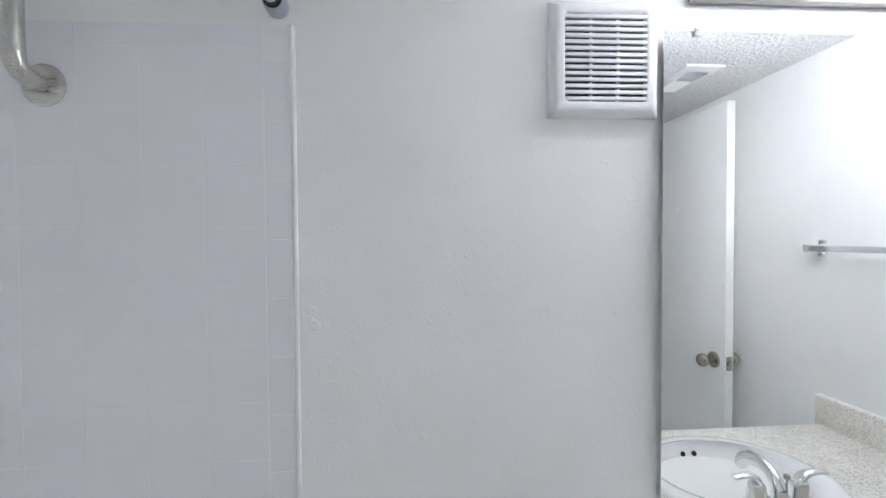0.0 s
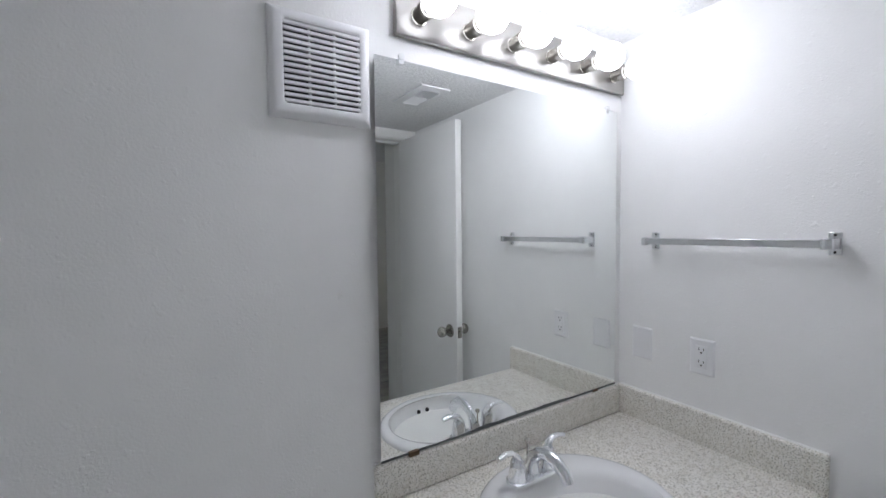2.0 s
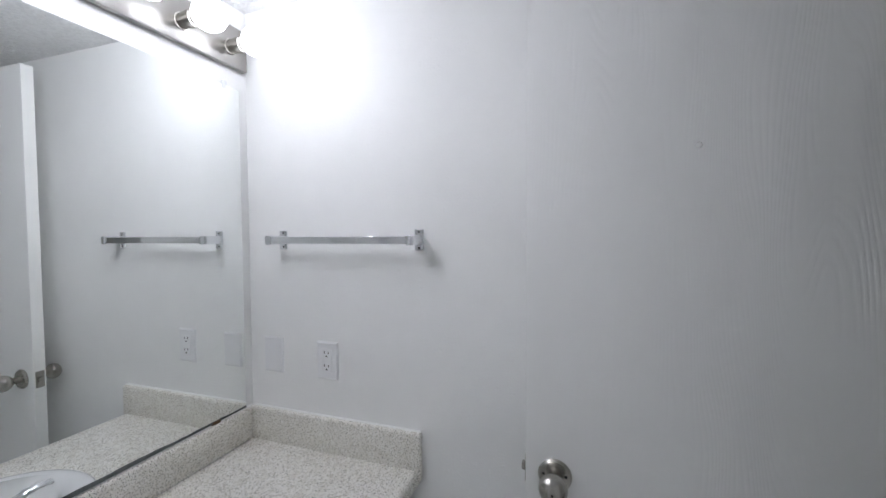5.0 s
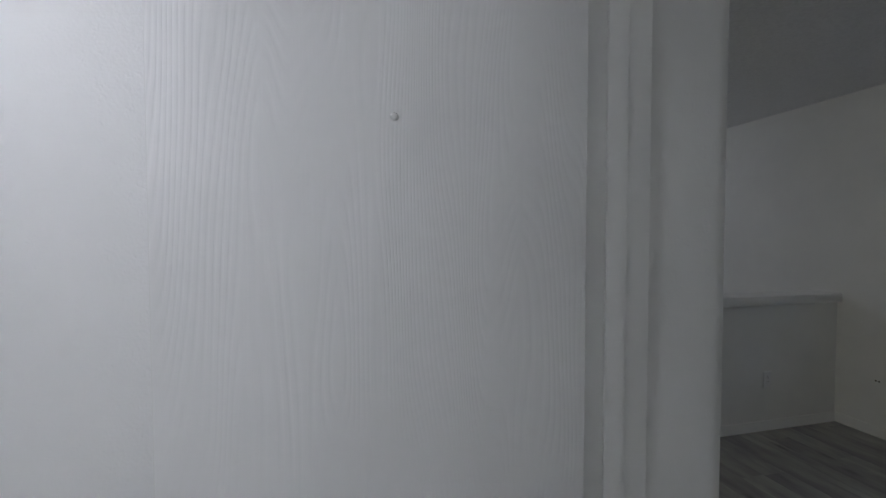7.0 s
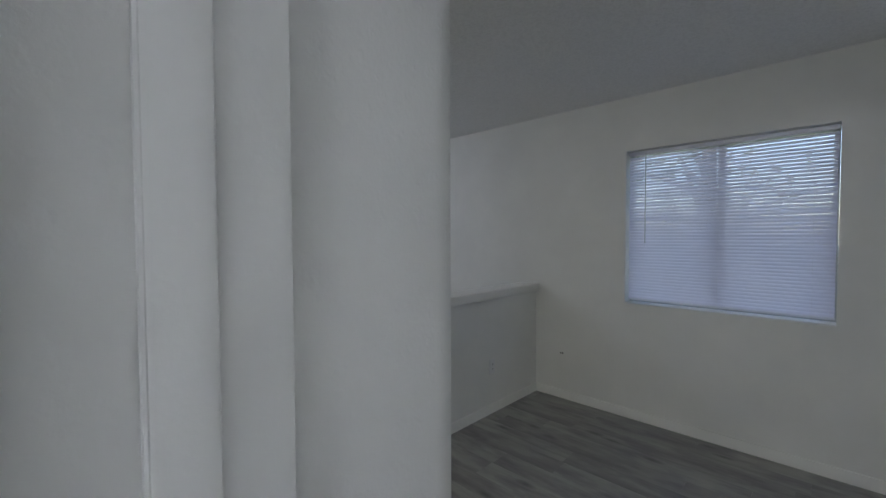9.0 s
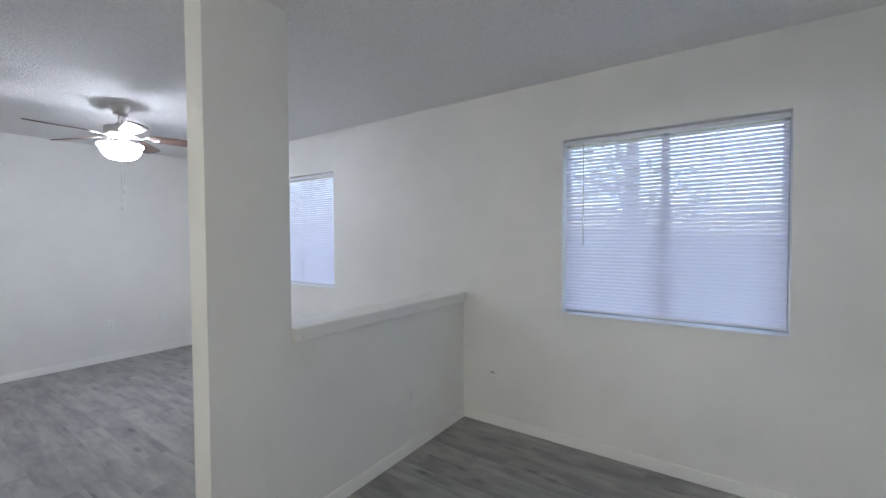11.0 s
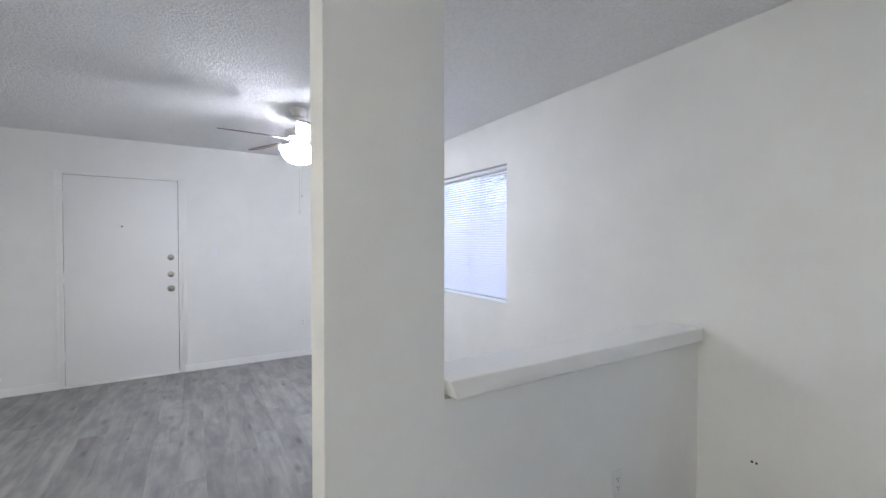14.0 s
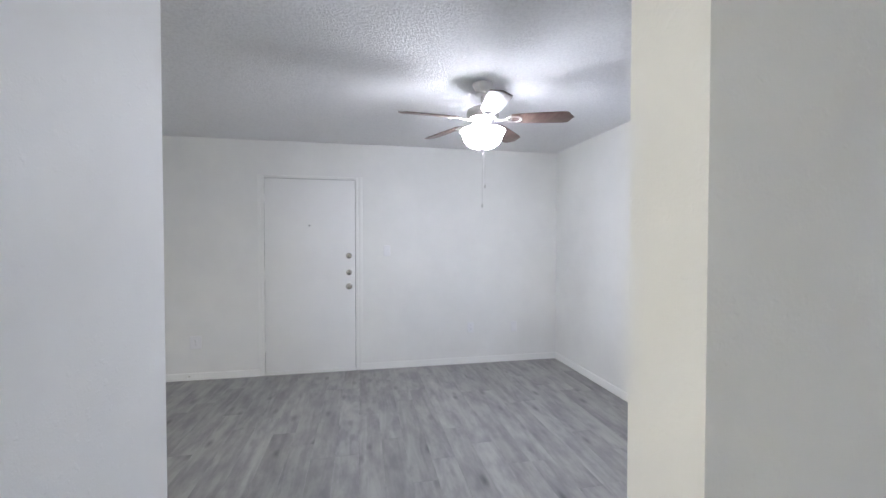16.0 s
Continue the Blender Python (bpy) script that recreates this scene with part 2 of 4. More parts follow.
def lathe(profile, m=Matrix(), sides=32, bm=None, sx=1.0, sy=1.0):
    """Turns a profile of (radius, height) round z, then places it by m."""
    b = bmesh.new()
    rings = []
    for r, z in profile:
        if r < 1e-6:
            rings.append([b.verts.new((0, 0, z))])
        else:
            rings.append([b.verts.new((sx * r * math.cos(a), sy * r * math.sin(a), z)) for a in (2 * math.pi * i / sides for i in range(sides))])
    for lo, hi in zip(rings, rings[1:]):
        for i in range(sides):
            j = (i + 1) % sides
            if len(lo) == 1 and len(hi) == 1:
                continue
            if len(lo) == 1:
                b.faces.new((lo[0], hi[j], hi[i]))
            elif len(hi) == 1:
                b.faces.new((lo[i], lo[j], hi[0]))
            else:
                b.faces.new((lo[i], lo[j], hi[j], hi[i]))
    bmesh.ops.transform(b, matrix=m, verts=b.verts)
    bmesh.ops.recalc_face_normals(b, faces=b.faces)
    return join(bm, b)


def tube(points, radii, sides=16, flat=1.0, bm=None):
    """A round rod along points, with a radius at each (or one for all); flat squashes it across its second axis."""
    b = bmesh.new()
    pts = [Vector(p) for p in points]
    radii = radii if isinstance(radii, (list, tuple)) else [radii] * len(pts)
    rings, up = [], None
    for i, p in enumerate(pts):
        d = (pts[min(i + 1, len(pts) - 1)] - pts[max(i - 1, 0)]).normalized()
        if up is None:
            up = Vector((0, 0, 1)) if abs(d.z) < 0.9 else Vector((1, 0, 0))
        side = d.cross(up).normalized()
        up = side.cross(d).normalized()
        rings.append([b.verts.new(p + radii[i] * (math.cos(a) * side + flat * math.sin(a) * up)) for a in (2 * math.pi * k / sides for k in range(sides))])
    for lo, hi in zip(rings, rings[1:]):
        for i in range(sides):
            j = (i + 1) % sides
            b.faces.new((lo[i], lo[j], hi[j], hi[i]))
    b.faces.new(rings[0][::-1])
    b.faces.new(rings[-1])
    bmesh.ops.recalc_face_normals(b, faces=b.faces)
    return join(bm, b)


def prism(outline, z0, z1, bevel=0.0, bm=None):
    """A flat shape with thickness: the outline (x, y) drawn from z0 to z1."""
    b = bmesh.new()
    lo = [b.verts.new((x, y, z0)) for x, y in outline]
    hi = [b.verts.new((x, y, z1)) for x, y in outline]
    n = len(outline)
    b.faces.new(lo[::-1])
    b.faces.new(hi)
    for i in range(n):
        b.faces.new((lo[i], lo[(i + 1) % n], hi[(i + 1) % n], hi[i]))
    bmesh.ops.recalc_face_normals(b, faces=b.faces)
    if bevel:
        bmesh.ops.bevel(b, geom=b.edges[:], offset=bevel, segments=2, profile=0.5, affect="EDGES", clamp_overlap=True)
    return join(bm, b)


def arc(centre, r, a0, a1, n):
    return [(centre[0] + r * math.cos(radians(a0 + (a1 - a0) * i / n)), centre[1] + r * math.sin(radians(a0 + (a1 - a0) * i / n))) for i in range(n + 1)]


def turn(b, m):
    bmesh.ops.transform(b, matrix=m, verts=b.verts)
    return b


def mesh_of(name, bm, mat):
    me = bpy.data.meshes.new(name)
    bm.to_mesh(me)
    bm.free()
    me.materials.append(mat)
    me.shade_smooth()
    me.set_sharp_from_angle(angle=radians(38))
    return me


def solid(name, bm, mat, label="", category="", kind="", group=""):
    """One mesh that is a whole thing."""
    return tagged(new(name, mesh_of(name, bm, mat)), label, category, group, kind)


def thing(name, base, label, category, group="", kind=""):
    """An empty at the base of a thing made of parts."""
    ob = new(name)
    ob.location, ob.empty_display_size = base, 0.05
    return tagged(ob, label, category, group, kind)


def part(name, bm, mat, parent, label=""):
    """One mesh under a thing or under a part; bm is in world places."""
    root = parent
    while root.parent:
        root = root.parent
    bmesh.ops.translate(bm, vec=-root.location, verts=bm.verts)
    ob = new(name, mesh_of(name, bm, mat))
    ob.parent = parent
    return tagged(ob, label)


# ---- the plan ----
EAST, NORTH = 0.0, 0.0                      # bathroom walls: towel wall and mirror wall
BATH_W, BATH_S = -2.38, -1.45               # tub end wall, inner face of the door wall
HALL = -1.594                               # outer face of the door wall
BATH_H, ROOM_H = 2.05, 2.42
DW_L, DW_R, DW_H = -0.70, -0.08, 1.985      # bathroom doorway
CORNER_X, CORNER_Y = -0.052, -1.79         # outer corner beside the doorway
DIN_W, SOUTH = -0.706, -4.642
PONY_X0, PONY_X1, COL_N, COL_S = 1.575, 1.708, -2.753, -3.127
STUB_X, STUB_Y = 2.394, -1.869              # end of the wall by the living room
FRONT, LIV_N = 5.647, 0.45
W1 = (-0.354, 0.806, 0.868, 2.02)
W2 = (3.063, 4.22, 0.885, 2.038)
FD = (-2.322, -1.405, 2.04)                 # front door

# ---- structure ----


def structure(name, bm, mat, label, category):
    return solid(name, bm, mat, label, category, "structure")


def wall_with_openings(x0, x1, y0, y1, z1, openings):
    """A wall along x, cut through where openings (x0, x1, z0, z1) say."""
    b, at = bmesh.new(), x0
    for a, c, lo, hi in openings:
        block(at, a, y0, y1, 0, z1, bm=b)
        if lo > 0:
            block(a, c, y0, y1, 0, lo, bm=b)
        block(a, c, y0, y1, hi, z1, bm=b)
        at = c
    return block(at, x1, y0, y1, 0, z1, bm=b)


structure("wall_bath_north", block(BATH_W - 0.1, 0.0, 0.0, 0.11, 0, ROOM_H), BATH, "white painted bathroom wall behind the mirror", "wall")
structure("wall_bath_east", block(0.0, 0.11, BATH_S, 0.11, 0, ROOM_H), BATH, "white painted bathroom wall with the towel bar", "wall")
structure("wall_bath_west", block(BATH_W - 0.1, BATH_W, BATH_S, 0.0, 0, ROOM_H), BATH, "plain white wall at the end of the tub", "wall")
structure("wall_bath_south", wall_with_openings(BATH_W - 0.1, 0.11, HALL, BATH_S, ROOM_H, [(DW_L - 0.02, DW_R + 0.02, 0, DW_H + 0.02)]), BATH, "white painted wall with the bathroom doorway", "wall")
structure("ceiling_bath", block(BATH_W, 0.0, BATH_S, 0.0, BATH_H, BATH_H + 0.08), CEIL, "low white popcorn ceiling over the bathroom", "ceiling")
structure("floor_bath", block(BATH_W - 0.1, 0.11, BATH_S, 0.11, -0.1, -0.002), TRIM, "plain pale bathroom floor", "floor")
structure("wall_hall", prism([(-0.060, HALL - 0.0015), (-0.060, -1.690), (-0.058, -1.760), (CORNER_X - 0.003, CORNER_Y + 0.006), (CORNER_X + 0.001, CORNER_Y + 0.001), (CORNER_X + 0.006, CORNER_Y), (0.11, CORNER_Y), (0.11, HALL - 0.0015)], 0, ROOM_H), WALL, "end of the white wall between bathroom and kitchen", "wall")
structure("wall_kitchen_stub", block(1.8, STUB_X, STUB_Y, STUB_Y + 0.11, 0, ROOM_H), WALL, "white wall stub between kitchen and dining area", "wall")
# unseen opening, added so the kitchen lamp reaches the front wall
b = block(STUB_X - 0.11, STUB_X, STUB_Y + 0.11, -1.35, 0, ROOM_H)
block(STUB_X - 0.11, STUB_X, -1.35, 0.2, 2.2, ROOM_H, bm=b)
block(STUB_X - 0.11, STUB_X, 0.2, LIV_N, 0, ROOM_H, bm=b)
structure("wall_living_west", b, WALL, "white living room wall with an unseen opening added for kitchen light", "wall")
structure("wall_kitchen_north", block(0.11, STUB_X - 0.11, LIV_N, LIV_N + 0.11, 0, ROOM_H), WALL, "plain white end wall of the kitchen", "wall")
structure("wall_kitchen_west", block(0.0, 0.11, 0.11, LIV_N + 0.11, 0, ROOM_H), WALL, "plain white side wall of the kitchen", "wall")
structure("wall_living_north", block(STUB_X - 0.11, FRONT + 0.14, LIV_N, LIV_N + 0.11, 0, ROOM_H), WALL, "plain white end wall of the living room", "wall")
structure("wall_dining_west", block(DIN_W - 0.11, DIN_W, SOUTH, HALL, 0, ROOM_H), WALL, "white painted side wall of the dining area", "wall")
structure("wall_south", wall_with_openings(DIN_W - 0.11, FRONT + 0.14, SOUTH - 0.15, SOUTH, ROOM_H, [W1, W2]), WALL, "white painted outer wall with two windows", "wall")
b = bmesh.new()
block(FRONT, FRONT + 0.14, SOUTH, FD[0] - 0.03, 0, ROOM_H, bm=b)
block(FRONT, FRONT + 0.14, FD[0] - 0.03, FD[1] + 0.03, FD[2] + 0.03, ROOM_H, bm=b)
block(FRONT, FRONT + 0.14, FD[1] + 0.03, LIV_N, 0, ROOM_H, bm=b)
structure("wall_front", b, WALL, "white painted wall with the front door", "wall")
b = block(PONY_X0, PONY_X1, COL_S, COL_N, 0, ROOM_H)
block(PONY_X0, PONY_X1, SOUTH, COL_S, 0, 0.90, bm=b)
structure("wall_pony", b, WALL, "white half wall ending in a full-height column", "wall")
structure("ceiling_room", block(DIN_W - 0.11, FRONT + 0.14, SOUTH - 0.15, LIV_N + 0.11, ROOM_H, ROOM_H + 0.1), CEIL, "white popcorn ceiling over dining and living room", "ceiling")
structure("floor", block(DIN_W - 0.11, FRONT + 0.14, SOUTH - 0.15, LIV_N + 0.11, -0.12, -0.008), DARK, "subfloor under grey vinyl planks", "floor")
structure("ground", block(-60, 60, -90, 30, -0.6, -0.35), LAWN, "dry grass outside the windows", "ground")


def skirting(name, x0, x1, y0, y1):
    b = block(x0, x1, y0, y1, 0, 0.072)
    top = [e for e in b.edges if all(v.co.z > 0.07 for v in e.verts)]
    bmesh.ops.bevel(b, geom=top, offset=0.005, segments=2, profile=0.5, affect="EDGES")
    structure(name, b, TRIM, "white painted baseboard along the floor", "baseboard")


skirting("baseboard_1", DIN_W, PONY_X0 - 0.013, SOUTH, SOUTH + 0.013)
skirting("baseboard_2", PONY_X0 - 0.013, PONY_X0, SOUTH, COL_N)
skirting("baseboard_3", PONY_X1 + 0.013, FRONT - 0.013, SOUTH, SOUTH + 0.013)
skirting("baseboard_4", FRONT - 0.013, FRONT, SOUTH, FD[0] - 0.05)
skirting("baseboard_5", FRONT - 0.013, FRONT, FD[1] + 0.05, LIV_N)
skirting("baseboard_6", PONY_X1, PONY_X1 + 0.013, SOUTH, COL_N)
skirting("baseboard_7", DIN_W, DIN_W + 0.013, SOUTH + 0.013, HALL)

# ---- bathroom ----


def bath_doorway():
    """Jamb with its stop, and flat casings inside."""
    d = thing("door_1", (DW_R, BATH_S, 0), "white painted bathroom door frame with moulded stop", "door frame", kind="structure")
    for x0, x1 in ((DW_R, DW_R + 0.02), (DW_L - 0.02, DW_L)):
        part("jamb", block(x0, x1, HALL - 0.002, BATH_S + 0.002, 0, DW_H + 0.02, 0.002), TRIM, d)
    part("head_jamb", block(DW_L, DW_R, HALL - 0.002, BATH_S + 0.002, DW_H, DW_H + 0.02, 0.002), TRIM, d)
    for x0, x1 in ((DW_R - 0.007, DW_R), (DW_L, DW_L + 0.007)):
        part("door_stop", block(x0, x1, -1.546, -1.508, 0, DW_H, 0.003), TRIM, d)
    part("door_stop", block(DW_L + 0.007, DW_R - 0.007, -1.546, -1.508, DW_H - 0.011, DW_H, 0.003), TRIM, d)
    # thin added bead that gives the bright line on the stop's edge
    part("highlight_bead", tube([(DW_R - 0.004, -1.508, 0.02), (DW_R - 0.004, -1.508, DW_H - 0.01)], 0.0026, 8), TRIM, d, "bead added along the stop to catch a highlight")
    part("casing", block(DW_L - 0.06, DW_L - 0.006, BATH_S + 0.002, BATH_S + 0.014, 0, DW_H + 0.0055, 0.003), TRIM, d)
    part("casing", block(DW_R + 0.004, DW_R + 0.05, BATH_S + 0.002, BATH_S + 0.012, 0, DW_H + 0.0055, 0.003), TRIM, d)
    part("casing", block(DW_L - 0.06, DW_R + 0.05, BATH_S + 0.002, BATH_S + 0.014, DW_H + 0.006, DW_H + 0.05, 0.003), TRIM, d)


def knob(parent, at, out, plate=True):
    """Satin round door knob that sticks out along the unit vector out."""
    m = Matrix.Translation(at) @ Vector(out).to_track_quat("Z", "Y").to_matrix().to_4x4()
    rose = part("rose", lathe([(0, 0), (0.033, 0), (0.034, 0.004), (0.030, 0.009), (0.018, 0.011), (0, 0.011)], m), NICKEL, parent, "satin nickel rose")
    for a in (-1, 1):
        part("screw", lathe([(0, 0.0095), (0.0035, 0.0095), (0.003, 0.011), (0, 0.011)], m @ Matrix.Translation((a * 0.022, 0.004, 0)), 12), DARK, rose)
    k = part("knob", lathe([(0.011, 0.008), (0.0105, 0.024), (0.014, 0.03), (0.0225, 0.036), (0.0275, 0.046), (0.0275, 0.055), (0.024, 0.064), (0.015, 0.071), (0.005, 0.0735), (0, 0.0735)], m), NICKEL, parent, "satin nickel knob")
    part("privacy_hole", lathe([(0, 0.0725), (0.0022, 0.0725), (0.0022, 0.0742), (0, 0.0742)], m, 10), DARK, k)


def bath_door():
    x0, x1, y0, y1, top = -0.117, -0.082, -1.448, -0.841, 1.975
    d = thing("bathroom_door", (x1, y0, 0.012), "white wood-grained door standing open against the wall", "door")
    leaf = part("door_leaf", block(x0, x1, y0, y1, 0.012, top, 0.0015), DOOR, d)
    part("edge_strip", block(x0 + 0.001, x1 - 0.001, y1 - 0.0005, y1 + 0.0006, 0.014, top - 0.002), TRIM, leaf)
    knob(d, (x0, -0.9, 0.905), (-1, 0, 0))
    knob(d, (x1, -0.9, 0.905), (1, 0, 0))
    part("latch_plate", block(x0 + 0.005, x1 - 0.005, y1 + 0.0008, y1 + 0.0024, 0.876, 0.933, 0.0006), NICKEL, d, "satin nickel latch plate")
    part("latch_bolt", block(x0 + 0.011, x1 - 0.012, y1 + 0.0022, y1 + 0.0105, 0.896, 0.913, 0.002), NICKEL, d)
    part("robe_hook_plug", lathe([(0, 0.004), (0.004, 0.003), (0.006, 0), (0, 0)], Matrix.Translation((x0, -1.146, 1.556)) @ pose(0, 0, 0, 0, -90, 0), 14), TRIM, d, "painted-over screw plug")
    for z in (0.22, 1.0, 1.76):
        part("hinge", tube([(x1 - 0.004, y0 - 0.004, z), (x1 - 0.004, y0 - 0.004, z + 0.09)], 0.0055, 12), NICKEL, d)


def wall_tiles():
    """Glazed 108 mm tiles on the tub wall with a narrow bullnose edge and grout behind."""
    surround = thing("tile_surround", (-2.0, -0.006, 0), "glossy white square tiles on the tub wall", "wall tiles", kind="structure")
    part("grout", block(BATH_W, -1.604, -0.0074, -0.0005, 0, 1.813), GROUT, surround, "white grout bed")
    rng = random.Random(4)

    def lay(name, half_w, half_h, xs, zs):
        me = mesh_of(name, block(-half_w, half_w, -0.0078, 0.0, -half_h, half_h, 0.0007, 1), TILE)
        me.shade_flat()
        for xc in xs:
            for zc in zs:
                t = new(name, me)
                t.parent = surround
                t.matrix_basis = Matrix.Translation((xc + 2.0, 0.006, zc)) @ pose(0, 0, 0, rng.uniform(-0.05, 0.05), 0, rng.uniform(-0.05, 0.05))

    columns = [-1.653 - 0.054 - c * 0.108 for c in range(6)]
    lay("tile", 0.0530, 0.0530, columns, [1.233 + 0.054 + i * 0.108 for i in range(-11, 5)])
    lay("cut_tile", 0.0530, 0.0195, columns, [1.7935])
    lay("edge_tile", 0.0224, 0.0530, [-1.6285], [1.318 - 0.054 + 0.108 * i for i in range(-11, 5)])
    part("corner_bead", tube([(-1.601, -0.007, 0), (-1.601, -0.007, 1.812)], 0.0052, 10), PLASTIC, surround, "raised white caulk bead")


def grab_bar():
    g = thing("grab_bar", (-2.032, -0.014, 1.700), "brushed stainless grab bar on the tiles", "grab bar")
    z0, z1, x = 1.700, 2.0, -2.032
    path = [(x, -0.015, z0), (x, -0.03, z0 + 0.001)]
    path += [(x, -0.03 - 0.032 * math.sin(radians(a)), z0 + 0.034 * (1 - math.cos(radians(a)))) for a in (20, 40, 60, 80, 90)]
    path += [(x, -0.0625, z) for z in (1.78, 1.85, 1.92)]
    path += [(x, -0.03 - 0.032 * math.sin(radians(a)), z1 - 0.034 * (1 - math.cos(radians(a)))) for a in (90, 70, 45, 20)] + [(x, -0.015, z1)]
    part("rail", tube(path, 0.0155, 20), STEEL, g)
    for z in (z0, z1):
        part("flange", lathe([(0.014, 0.006), (0.03, 0.006), (0.0375, 0.002), (0.038, 0), (0, 0)], Matrix.Translation((x, -0.0085, z)) @ pose(0, 0, 0, 90, 0, 0), 36), STEEL, g)


def curtain_rod():
    r = thing("shower_rod", (-1.627, 0, 1.848), "chrome shower curtain rod with grey rubber ends", "curtain rod")
    x, z = -1.627, 1.848
    part("rod", tube([(x, -0.03, z), (x, BATH_S + 0.03, z)], 0.0125, 20), CHROME, r)
    for y, s in ((-0.0005, -1), (BATH_S + 0.0005, 1)):
        m = Matrix.Translation((x, y, z)) @ pose(0, 0, 0, 90 * -s, 0, 0)
        part("end_cap", lathe([(0, 0), (0.02, 0), (0.021, 0.004), (0.0195, 0.026), (0.016, 0.03), (0, 0.03)], m, 24), GREYCAP, r, "grey rubber end cap")
        part("collar", lathe([(0.013, 0.028), (0.0165, 0.028), (0.0165, 0.033), (0.013, 0.033)], m, 24), DARK, r)


def wall_vent():
    """Exhaust fan cover with three columns of slots."""
    x0, x1, z0, z1 = -1.128, -0.917, 1.652, 1.868
    gx0, gx1, gz0, gz1 = -1.1, -0.944, 1.679, 1.842
    v = thing("exhaust_vent", ((x0 + x1) / 2, -0.002, z0), "white plastic exhaust fan grille on the wall", "vent")
    # flat black sheet: the shade behind the slats is painted, nothing is hollow
    part("housing", block(gx0 - 0.002, gx1 + 0.002, -0.006, -0.0008, gz0 - 0.002, gz1 + 0.002), DARK, v, "black sheet for the shade of the fan opening")
    b = bmesh.new()
    ring = [(x0, x1, z0, z1, 0.0008), (x0 + 0.001, x1 - 0.001, z0 + 0.001, z1 - 0.001, 0.010), (x0 + 0.011, x1 - 0.011, z0 + 0.011, z1 - 0.011, 0.021),
            (gx0 - 0.004, gx1 + 0.004, gz0 - 0.004, gz1 + 0.004, 0.022), (gx0, gx1, gz0, gz1, 0.020), (gx0, gx1, gz0, gz1, 0.003)]
    loops = [[b.verts.new(p) for p in ((a, -d, c), (e, -d, c), (e, -d, f), (a, -d, f))] for a, e, c, f, d in ring]
    for lo, hi in zip(loops, loops[1:]):
        for i in range(4):
            b.faces.new((lo[i], lo[(i + 1) % 4], hi[(i + 1) % 4], hi[i]))
    bmesh.ops.recalc_face_normals(b, faces=b.faces)
    sharp = [e for e in b.edges if all(abs(v.co.y + 0.021) < 0.0015 or abs(v.co.y + 0.010) < 0.001 for v in e.verts)]
    bmesh.ops.bevel(b, geom=sharp, offset=0.004, segments=3, profile=0.5, affect="EDGES")
    part("cover", b, PLASTIC, v, "white plastic bevelled cover")
    n = 14
    pitch = (gz1 - gz0) / n
    for i in range(n):
        z = gz0 + (i + 0.5) * pitch
        part("slat", turn(block(gx0, gx1, -0.0035, 0.0035, -0.0032, 0.0032, 0.0008, 1), Matrix.Translation((0, -0.0175, z)) @ pose(0, 0, 0, 4, 0, 0)), PLASTIC, v)
    for x in (gx0 + (gx1 - gx0) / 3, gx0 + 2 * (gx1 - gx0) / 3):
        part("divider", block(x - 0.0017, x + 0.0017, -0.0142, -0.0062, gz0, gz1), PLASTIC, v)


def mirror():
    """Frameless wall mirror with clips and a tarnished lower edge; turned slightly so its reflections fit the camera's
    view.
    """
    x0, x1, z0, z1 = -0.911, -0.035, 0.888, 1.815
    m = thing("wall_mirror", ((x0 + x1) / 2, -0.006, z0), "large frameless wall mirror with tarnished lower edge", "mirror")
    lean = Matrix.Translation((x1, -0.0035, 0)) @ pose(0, 0, 0, 0, 0, MIRROR_TURN) @ Matrix.Translation((-x1, 0, 0))
    part("backing", turn(block(x0 + 0.004, x1 - 0.004, -0.0018, 0.0, z0 + 0.004, z1 - 0.004), lean), MIRROR_EDGE, m, "dark mirror backing")
    part("mirror_glass", turn(block(x0 + 0.0008, x1 - 0.0008, -0.0052, -0.0019, z0 + 0.0008, z1 - 0.0008), lean), SILVER, m, "silvered glass")
    rng, outline = random.Random(11), []
    b = bmesh.new()
    n = 60
    lo = [b.verts.new((x0 + (x1 - x0) * i / n, -0.0056, z0)) for i in range(n + 1)]
    hi = [b.verts.new((x0 + (x1 - x0) * i / n, -0.0056, z0 + 0.004 + 0.004 * abs(noise.noise((i * 0.21, 3, 1))) + rng.uniform(0, 0.002) + (0.004 if 18 < i < 44 else 0))) for i in range(n + 1)]
    for i in range(n):
        b.faces.new((lo[i], lo[i + 1], hi[i + 1], hi[i]))
    part("tarnish", turn(b, lean), MIRROR_EDGE, m, "dark tarnish along the lower edge")
    for x in (-0.846, -0.088):
        c = block(x - 0.007, x + 0.007, -0.0105, -0.0055, z1 - 0.012, z1 + 0.009, 0.002)
        part("clip", lathe([(0, 0), (0.0075, 0), (0.0075, 0.003), (0, 0.0045)], Matrix.Translation((x, -0.0102, z1 + 0.004)) @ pose(0, 0, 0, 90, 0, 0), 14, c), CLEAR, m, "clear plastic mirror clip").matrix_basis = Matrix.Translation((0, -0.012 if x < -0.5 else 0, 0))
    for x in (-0.825, -0.139):
        part("bottom_clip", block(x - 0.014, x + 0.014, -0.0215 if x < -0.5 else -0.0105, -0.0055, z0 - 0.006, z0 + 0.006, 0.0015), RUST, m, "tarnished brass bottom clip")


